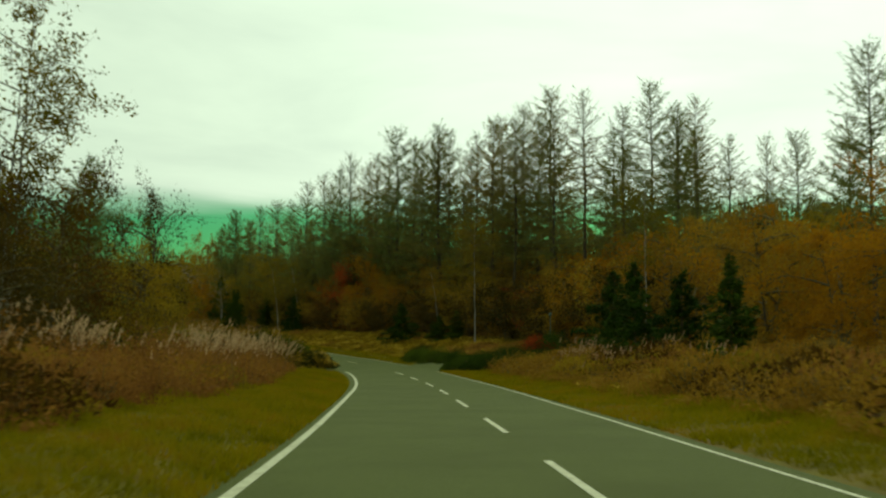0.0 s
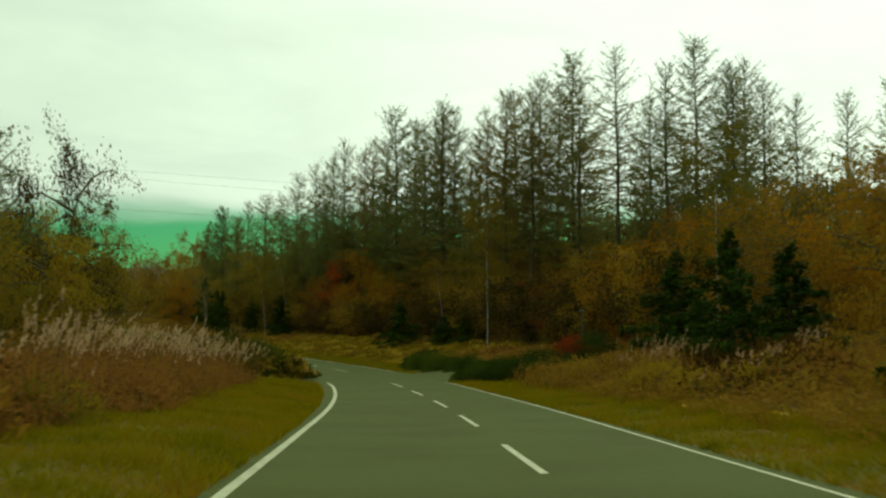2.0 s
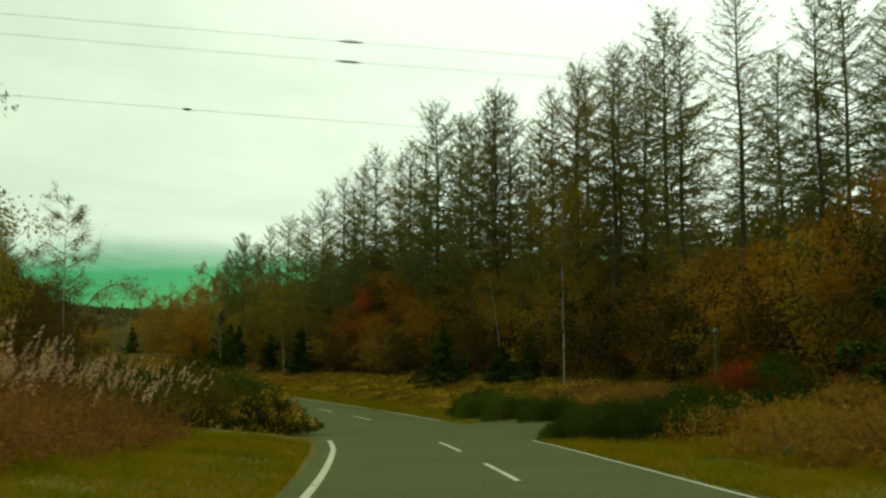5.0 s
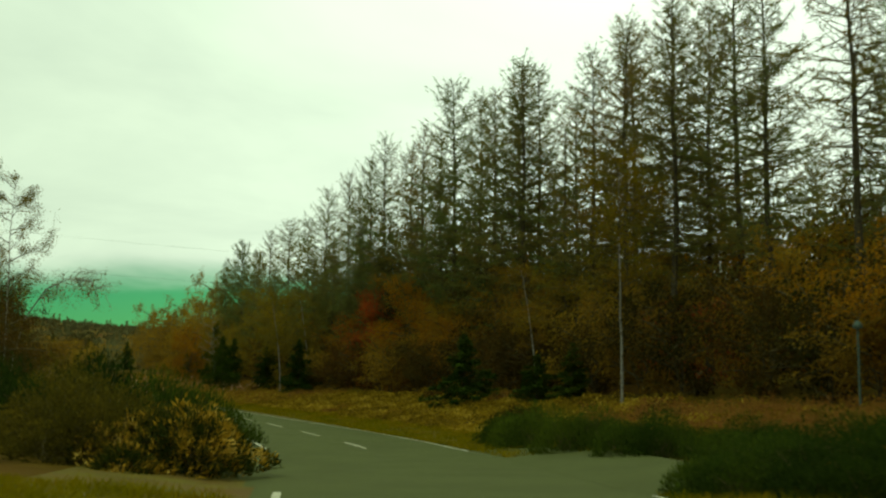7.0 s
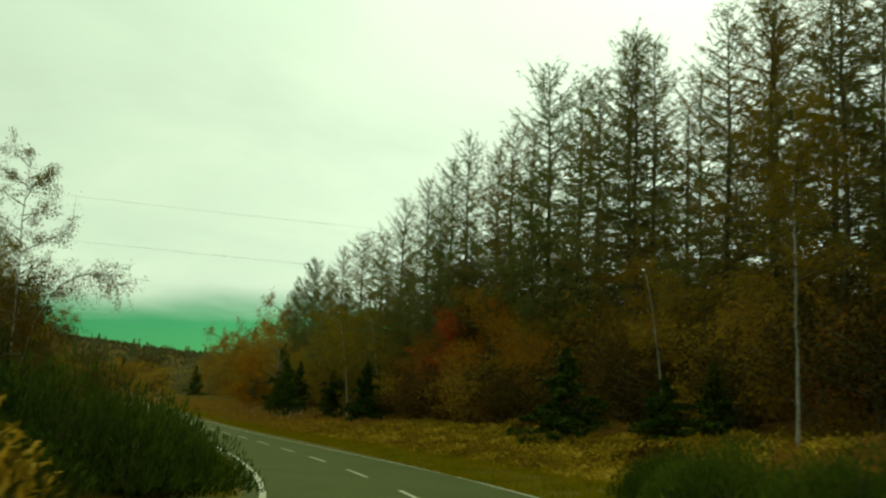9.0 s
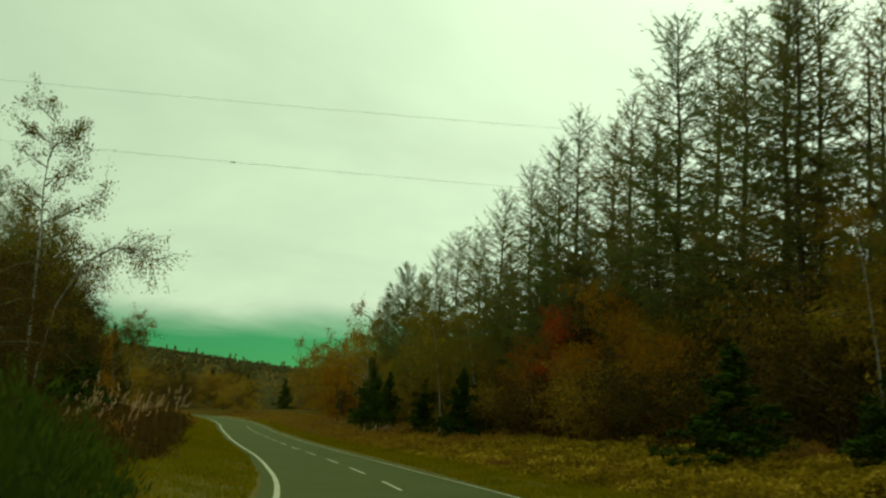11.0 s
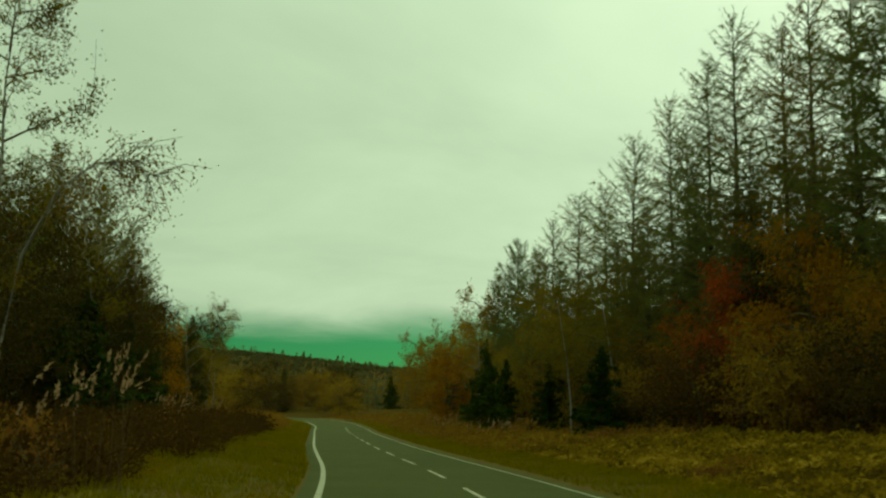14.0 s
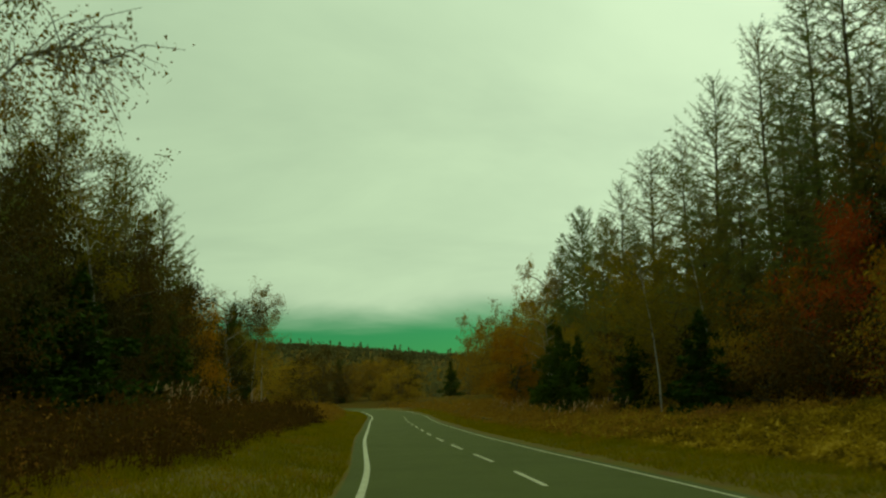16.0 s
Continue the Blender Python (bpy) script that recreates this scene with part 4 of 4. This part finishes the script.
chunk, cs = [tube(bp, [0.065, 0.06, 0.05, 0.04, 0.03, 0.018, 0.009], 7)], []
for k in range(74):
    f = rng.uniform(0.42, 1.0)
    c = along_path(bp, np.array([f]))[0]
    e = c + np.array([rng.uniform(-0.2, 1.5), rng.normal() * 0.9, rng.uniform(-1.5, 0.8)])
    mid = (c + e) / 2 + [0, 0, 0.22]
    chunk.append(tube(np.array([c, mid, e]), [0.02, 0.013, 0.006], 3))
    for q in range(22):
        w_ = rng.uniform(0.2, 1.05)
        cs.append((c + (e - c) * w_) + rng.normal(size=3) * 0.16)
part("bough", chunk, M_BIRCH, bough, "long white bough arching out sideways")
part("bough_leaves", [leaves(np.array(cs), 0.11, rng, 0.6)], L_BIRCHLEAF, bough)
put(bough, -35.9, 124.2, "tall sparse birch with a long bough arching out", "birch", turn=0, tall=1.08)

# dead bare pole among the larches
snag = new("dead_tree")
rng = np.random.default_rng(91)
sp = spine(rng, 20, 0.02)
part("trunk", [tube(sp, np.linspace(0.2, 0.05, len(sp)), 7)], M_BARK, snag)
for u in np.linspace(0.45, 0.95, 14):
    b0 = along_path(sp, np.array([u]))[0]
    part("branch", [tube(np.array([b0, b0 + rng.normal(size=3) * [0.7, 0.7, 0.25]]), [0.03, 0.008], 3)], M_TWIG, snag)
snag.matrix_basis = pose(2.4, 134, float(ground_z([2.4], [134])[0]) - 0.1)
tagged(snag, "bare dead trunk standing among the larches", "dead tree")

# shrubs beside the road
yellow = shrub(101, 2.6, 3.0, 1.35, 12000, L_YELLOW, "azalea_bush", 0.14, 0.3, 16, True, 0.30)
olive_shrub = shrub(102, 3.2, 3.4, 1.9, 11000, leaf_mat("olive_shrub_leaves", [(0.018, 0.018, 0.003), (0.062, 0.050, 0.007), (0.140, 0.098, 0.012)], patch_scale=1.2), "shrub", 0.11, 0.6, 14)
junipers = [shrub(103, 3.6, 4.0, 1.35, 17000, L_JUNIPER, "juniper_bush", 0.12, 1.1, 17, aspect=0.26), shrub(104, 2.6, 3.0, 1.15, 13000, L_JUNIPER, "juniper_bush", 0.12, 1.0, 12, aspect=0.26)]
brush = [shrub(106, 3.0, 3.2, 1.25, 1600, L_WEED, "withered_bush", 0.16, 0.5, 12), shrub(107, 2.6, 2.8, 1.15, 1600, L_OLIVE, "withered_bush", 0.16, 0.5, 12), shrub(108, 2.8, 3.0, 1.1, 1600, L_REDWEED, "withered_bush", 0.16, 0.5, 12), shrub(109, 3.0, 3.0, 1.3, 1600, L_SHADEWEED, "withered_bush", 0.16, 0.5, 12)]
red_shrub = shrub(105, 2.2, 2.2, 1.3, 6000, L_RED, "red_bush", 0.09, 0.4, 10)
put(yellow, -9.3, 74.5, "low azalea bush with yellow autumn leaves beside the road", "bush", scale=1.06)
put(olive_shrub, -11.2, 75.0, "olive-green leafy shrub beside the azalea", "bush", scale=0.85, tall=1.15)
put(olive_shrub, -12.6, 77.4, "olive-green leafy shrub beside the azalea", "bush", scale=0.9, tall=1.2)
put(olive_shrub, -13.6, 71.5, "olive-green leafy shrub beside the azalea", "bush", scale=0.9, tall=1.2)
for x, y, k, sc in ((-12.9, 86.6, 0, 0.9), (-13.9, 89.5, 0, 0.9), (-13.4, 84.4, 0, 1.15), (-15.2, 83.2, 0, 1.3), (-17.4, 86.5, 0, 1.3), (-14.5, 89.0, 1, 0.85), (-16.3, 91.3, 1, 1.0)):
    put(junipers[k], x, y, "dark green spreading juniper at the road's inner bend", "juniper", "junipers along the road", sc, tall=1.4)
for x, y, k, sc, tl in ((0.9, 71.4, 1, 0.72, 1.05), (2.2, 69.7, 1, 0.8, 1.1), (2.6, 71.9, 0, 0.85, 1.1), (4.3, 69.9, 0, 0.9, 1.1), (4.9, 72.6, 0, 0.9, 1.15), (7.4, 71.0, 0, 0.8, 0.85), (7.6, 75.0, 1, 1.2, 1.4),
                         (-2.2, 90.4, 1, 0.85, 1.3), (-1.7, 87.2, 1, 0.9, 1.4), (-0.3, 83.6, 1, 0.88, 1.35), (0.9, 80.6, 1, 0.85, 1.3), (2.5, 78.0, 1, 0.75, 1.2)):
    put(junipers[k], x, y, "dark green spreading juniper beside the side track", "juniper", "junipers along the road", sc, tall=tl)
put(red_shrub, 6.5, 74.2, "small red-leaved bush behind the junipers", "bush", scale=1.05, tall=1.5)

scrub = random.Random(41)
# the fourth kind carries the shade of the trees in its leaf colour
BRUSH_LABELS = ("rust-brown withered bush behind the verge, tree shade in its colour", "olive withering bush behind the verge", "reddish withered bush behind the verge", "brown withered bush behind the verge, tree shade in its colour")
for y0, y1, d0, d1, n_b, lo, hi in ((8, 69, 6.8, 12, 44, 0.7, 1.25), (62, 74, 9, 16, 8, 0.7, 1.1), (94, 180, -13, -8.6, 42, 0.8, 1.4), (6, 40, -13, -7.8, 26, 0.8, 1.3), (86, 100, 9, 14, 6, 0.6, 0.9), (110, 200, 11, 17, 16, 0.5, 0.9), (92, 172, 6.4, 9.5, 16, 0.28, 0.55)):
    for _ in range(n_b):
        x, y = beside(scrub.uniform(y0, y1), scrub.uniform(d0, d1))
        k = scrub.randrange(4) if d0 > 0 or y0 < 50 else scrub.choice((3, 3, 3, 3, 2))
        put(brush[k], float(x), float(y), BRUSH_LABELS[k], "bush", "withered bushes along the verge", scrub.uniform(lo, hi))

# slim post with a small cap
post_ = new("marker_post")
part("shaft", [tube(np.array([(0, 0, -1.2), (0, 0, 1.2), (0, 0, 2.0)]), [0.045, 0.038, 0.038], 10)], M_POST, post_)
part("cap", [tube(np.array([(0, 0, 1.96), (0, 0, 2.0), (0, 0, 2.14), (0, 0, 2.26)]), [0.05, 0.16, 0.14, 0.01], 10)], M_POST, post_, "flared cap")
post_.matrix_basis = pose(8.95, 89.5, -2.38)
tagged(post_, "slim grey-green post with a flared cap in the weeds", "post")


# ---------------------------------------------------------------- weeds, reeds and grass
def scatter(rng, n, y0, y1, d0, d1, keep=None):
    y, d = rng.uniform(y0, y1, n), rng.uniform(d0, d1, n)
    x, yy = beside(y, d)
    if keep is not None:
        k = keep(x, yy, y, d)
        x, yy, y, d = x[k], yy[k], y[k], d[k]
    z = ground_z(x, yy)
    return np.stack([x, yy, z], 1), y, d


def patchy(x, y, s=2.2, cut=-0.1):
    return bumps(x + 31, y - 12, s) > cut


def weeds(name, label, seed, n, y0, y1, d0, d1, h, mat, size=0.12, keep=None, leaf_n=13, cat="weeds"):
    """A belt of withered herbs: stems with leaves all the way up."""
    rng = np.random.default_rng(seed)
    f, y, d = scatter(rng, n, y0, y1, d0, d1, keep)
    n = len(f)
    hh = h * rng.uniform(0.5, 1.1, n) * (0.68 + 0.5 * bumps(f[:, 0], f[:, 1], 1.5)) * np.clip(0.35 + 0.5 * (np.abs(d) - min(abs(d0), abs(d1))), 0.35, 1)
    tip = f + np.stack([rng.normal(size=n) * 0.16 * hh, rng.normal(size=n) * 0.16 * hh, hh], 1)
    k = np.repeat(np.arange(n), leaf_n)
    u = rng.uniform(0.15, 1.05, len(k))[:, None]
    c = f[k] * (1 - u) + tip[k] * u + rng.normal(size=(len(k), 3)) * [0.11, 0.11, 0.05]
    ob = part(name, [slivers(f, tip, 0.025, rng), leaves(c, size, rng, 0.45, 0.2)], mat)
    return tagged(ob, label, cat, kind="stuff")


def reeds(name, label, seed, spots, per, h, spread):
    """Silver grass: tall stems with feathery plumes, narrow arching leaves below."""
    rng = np.random.default_rng(seed)
    cx = np.repeat(np.array(spots, float), per, 0)
    n = len(cx)
    xy = cx + rng.normal(size=(n, 2)) * spread
    f = np.concatenate([xy, ground_z(xy[:, 0], xy[:, 1])[:, None]], 1)
    hh = h * rng.uniform(0.70, 1.08, n) * (0.86 + 0.26 * bumps(xy[:, 0], xy[:, 1], 1.1))
    lean = rng.normal(size=(n, 2)) * 0.10 + [0.05, 0.02]
    top = f + np.stack([lean[:, 0] * hh, lean[:, 1] * hh, hh], 1)
    tip = top + np.stack([lean[:, 0] * 0.6 + 0.06, lean[:, 1] * 0.6, np.full(n, 0.27)], 1) * rng.uniform(0.7, 1.3, n)[:, None]
    m = 13
    k = np.repeat(np.arange(n), m)
    u = rng.uniform(-0.05, 1.0, len(k))[:, None]
    c = top[k] * (1 - u) + tip[k] * u
    way = unit(tip - top)[k]
    fl = leaves(c + rng.normal(size=(len(k), 3)) * 0.026 * (1.2 - u), 0.11, rng, 0.28, 0.0, way, 0.35)
    lf = np.repeat(np.arange(n), 2)
    ft = f[lf] + np.stack([np.zeros(len(lf))] * 2 + [rng.uniform(0.1, 0.6, len(lf)) * hh[lf]], 1)
    lt = ft + np.stack([rng.normal(size=len(lf)) * 0.35, rng.normal(size=len(lf)) * 0.35, rng.uniform(0.1, 0.7, len(lf))], 1)
    thing = tagged(part(name, [blades(f, top, 0.014, rng, 0.04)], M_STEM), label, "silver grass", kind="stuff")
    part("plumes", [fl], L_PLUME, thing, "pale pinkish feathery plumes")
    part("blades", [blades(ft, lt, 0.018, rng, 0.14)], L_WEED if h < 1.9 or per < 11 else L_SHADEWEED, thing)
    return thing


def turf(name, seed, n, y0, y1, d0, d1, h=0.13, mat=None):
    rng = np.random.default_rng(seed)
    f, y, d = scatter(rng, n, y0, y1, d0, d1)
    n = len(f)
    hh = h * rng.uniform(0.5, 1.6, n) * (1 + 0.5 * bumps(f[:, 0], f[:, 1], 0.8))
    tip = f + np.stack([rng.normal(size=n) * 0.5 * hh, rng.normal(size=n) * 0.5 * hh, hh], 1)
    ob = part(name, [slivers(f, tip, 0.03, rng)], mat or L_GRASS)
    return tagged(ob, "short yellow-green grass blades on the verge", "grass", kind="stuff")


turf("verge_grass", 201, 76000, 4, 70.5, -8.2, EDGE_L - 0.36)
turf("verge_grass", 205, 9000, 81.0, 87, EDGE_R + 2.2, 10.5, 0.2)
turf("verge_grass", 206, 16000, 175, 235, -7.2, EDGE_L - 0.36)
turf("verge_grass", 207, 14000, 170, 235, EDGE_R + 0.24, 5.6)
turf("verge_grass", 202, 52000, 89, 175, -8.4, EDGE_L - 0.36)
turf("verge_grass", 203, 50000, 8, 71, EDGE_R + 0.24, 6.4)
turf("verge_grass", 204, 40000, 82, 170, EDGE_R + 0.24, 5.8)

not_bush = lambda x, yy, y, d: ~(((y > 68) & (y < 92) & (d < -3) & (d > -8.5)) | ((y > 70) & (y < 82) & (d > 0) & (d < 8.5)))
ragged = lambda x, yy, y, d: not_bush(x, yy, y, d) & (np.abs(d) > np.where(d < 0, 6.9, 5.2) + 0.75 * bumps(x, yy, 1.1) + 0.4 * bumps(x, yy, 0.45))
weeds("withered_weeds", "belt of withered reddish weeds behind the verge", 211, 6200, 2, 70, -14, -6.6, 1.6, L_REDWEED, 0.12, ragged)
# these brown weeds have the shade under the left-hand trees in their colour
weeds("withered_weeds", "belt of withered brown weeds behind the verge, tree shade in their colour", 212, 8500, 88, 185, -15, -6.6, 1.7, L_SHADEWEED, 0.12, ragged)
weeds("withered_weeds", "belt of withered rust-brown weeds and bracken behind the verge", 213, 4200, 4, 70, 4.9, 14, 1.2, L_WEED, 0.13, ragged)
weeds("bracken", "golden bracken fronds at the edge of the verge", 231, 520, 20, 69, 5.6, 9.5, 0.75, L_SASA, 0.17, lambda x, yy, y, d: ragged(x, yy, y, d) & patchy(x, yy, 1.7, 0.25), 14, "bracken")
weeds("bracken", "red-brown bracken clumps among the withered weeds", 232, 700, 15, 69, 5.4, 11, 0.95, L_REDWEED, 0.15, lambda x, yy, y, d: ragged(x, yy, y, d) & patchy(x + 9, yy, 1.9, 0.2), 15, "bracken")
weeds("withered_weeds", "scattered tall tawny stalks among the brown weeds", 219, 1100, 90, 185, -13, -7.2, 1.75, L_REDWEED, 0.10, ragged, 8)
weeds("withered_weeds", "reddish bracken between the side track and the wood", 214, 3000, 62, 92, 7.5, 17, 0.9, L_REDWEED, 0.14, not_bush)
weeds("bamboo_grass", "yellow-green bamboo grass field before the wood", 215, 8000, 84, 165, 5.6, 15, 0.44, L_SASA, 0.17, not_bush, 14, "bamboo grass")
weeds("bamboo_grass", "golden bamboo grass reaching in under the wood", 218, 2400, 78, 168, 13, 17, 0.5, L_SASA, 0.19, not_bush, 10, "bamboo grass")
weeds("withered_weeds", "belt of withered weeds along the far verge", 216, 3200, 140, 250, 4.8, 18, 0.9, L_WEED, 0.18, None, 12)
weeds("withered_weeds", "belt of withered weeds along the far verge", 217, 2600, 180, 250, -16, -6, 1.1, L_WEED, 0.18, None, 12)


def spots(ys, ds, seed, n):
    rng = np.random.default_rng(seed)
    x, y = beside(rng.uniform(ys[0], ys[1], n), rng.uniform(ds[0], ds[1], n))
    return np.stack([x, y], 1)


reeds("silver_grass", "dense stand of pinkish silver grass on the bank", 221, spots((44, 67), (-12.5, -6.8), 1, 92), 6, 1.9, 0.42)
reeds("silver_grass", "scattered silver grass plumes above the verge", 222, spots((16, 44), (-11, -6.8), 2, 18), 6, 1.75, 0.35)
reeds("silver_grass", "clumps of silver grass among withered weeds", 223, np.array([(-20.6, 103.3), (-19.8, 103.9), (-22.7, 111.3), (-21.9, 111.2), (-36.2, 135.7), (-42, 147), (-48.1, 159.6), (-20.9, 104.2), (-35.5, 134.5)]), 12, 1.95, 0.42)
reeds("silver_grass", "clumps of silver grass before the dark spruces", 224, np.array([(6.5, 40), (6.8, 50.5), (7.4, 53.4), (6.6, 52.3), (7.6, 60.5), (6.4, 58.8), (9.5, 47), (9.2, 36)]), 12, 1.4, 0.5)
reeds("silver_grass", "thick tuft of pink silver grass plumes", 226, np.array([(-10.9, 31.4), (-10.6, 32.0), (-11.2, 32.2)]), 16, 1.9, 0.35)
reeds("silver_grass", "row of small silver grass by the far verge", 225, spots((150, 215), (6.5, 12), 3, 16), 8, 1.3, 0.5)

# ---------------------------------------------------------------- far woods
rng = np.random.default_rng(301)
n = 14000
fx, fy = rng.uniform(-430, 60, n), rng.uniform(280, 720, n)
keep = (fy * 0.9 - fx * 0.42 > 300)
fx, fy = fx[keep], fy[keep]
fz = ground_z(fx, fy)
away = fy * 0.9 - fx * 0.42
hh = rng.uniform(4, 8, len(fx)) * (1 - 0.75 * fade(360, 450, away)) + 2.5 * (rng.random(len(fx)) < 0.04)
k = np.repeat(np.arange(len(fx)), 26)
u = rng.uniform(0.0, 1, len(k))
wide = np.where(rng.random(len(fx)) < 0.45, 0.16, 0.30)[k] * hh[k] * (1.05 - u) ** 0.7
th = rng.uniform(0, 6.283, len(k))
c = np.stack([fx[k] + np.cos(th) * wide * rng.uniform(0.3, 1, len(k)), fy[k] + np.sin(th) * wide * rng.uniform(0.3, 1, len(k)), fz[k] + u * hh[k]], 1)
far_wood = part("far_wood", [leaves(c, (0.75 + 0.5 * fade(350, 450, away))[k], rng, 0.6, 0.3)], L_FARHAZE)
tagged(far_wood, "distant mixed wood covering the valley and ridge, haze put into its colour", "wood", kind="stuff")

# ---------------------------------------------------------------- cables over the road
for (x0, y0, z0), az, fall, sleeve in (((-4.63, 60, 5.09), 0.12, -0.055, 0.26), ((-4.68, 60, 4.68), 0.05, -0.075, 0.26), ((-7.94, 60, 3.73), 0.15, -0.055, 0.10),
                                       ((-15.27, 99.03, 1.84), 0.15, -0.06, 0.06), ((-15.27, 100.03, 3.34), 0.08, -0.08, 0.0)):
    way = np.array([math.cos(az), math.sin(az), fall])
    s = np.linspace(-34, 34, 40)[:, None]
    p = np.array([x0, y0, z0]) + way * s + np.array([0, 0, 1]) * 0.0006 * s**2
    cable = tagged(part("power_cable", [tube(p, np.full(40, 0.0034 if y0 < 90 else 0.0026), 5)], M_WIRE), "thin dark cable crossing high over the road", "cable", "cables over the road")
    if sleeve:
        q = np.array([x0, y0, z0]) + way * np.linspace(-sleeve, sleeve, 4)[:, None]
        part("sleeve", [tube(q, np.array([0.010, 0.024, 0.024, 0.010]) * (1 if y0 < 90 else 0.45), 8)], M_WIRE, cable, "short black sleeve on the cable")

for protos in (LARCHES, BACKS, THICKETS, UNDER, RUSTS, REDS, OLIVES, BROWNS, DUSKS, BIRCHES, SPRUCES, junipers, brush, [near_birch, bough, yellow, olive_shrub, red_shrub]):
    for ob in protos:
        drop_proto(ob)
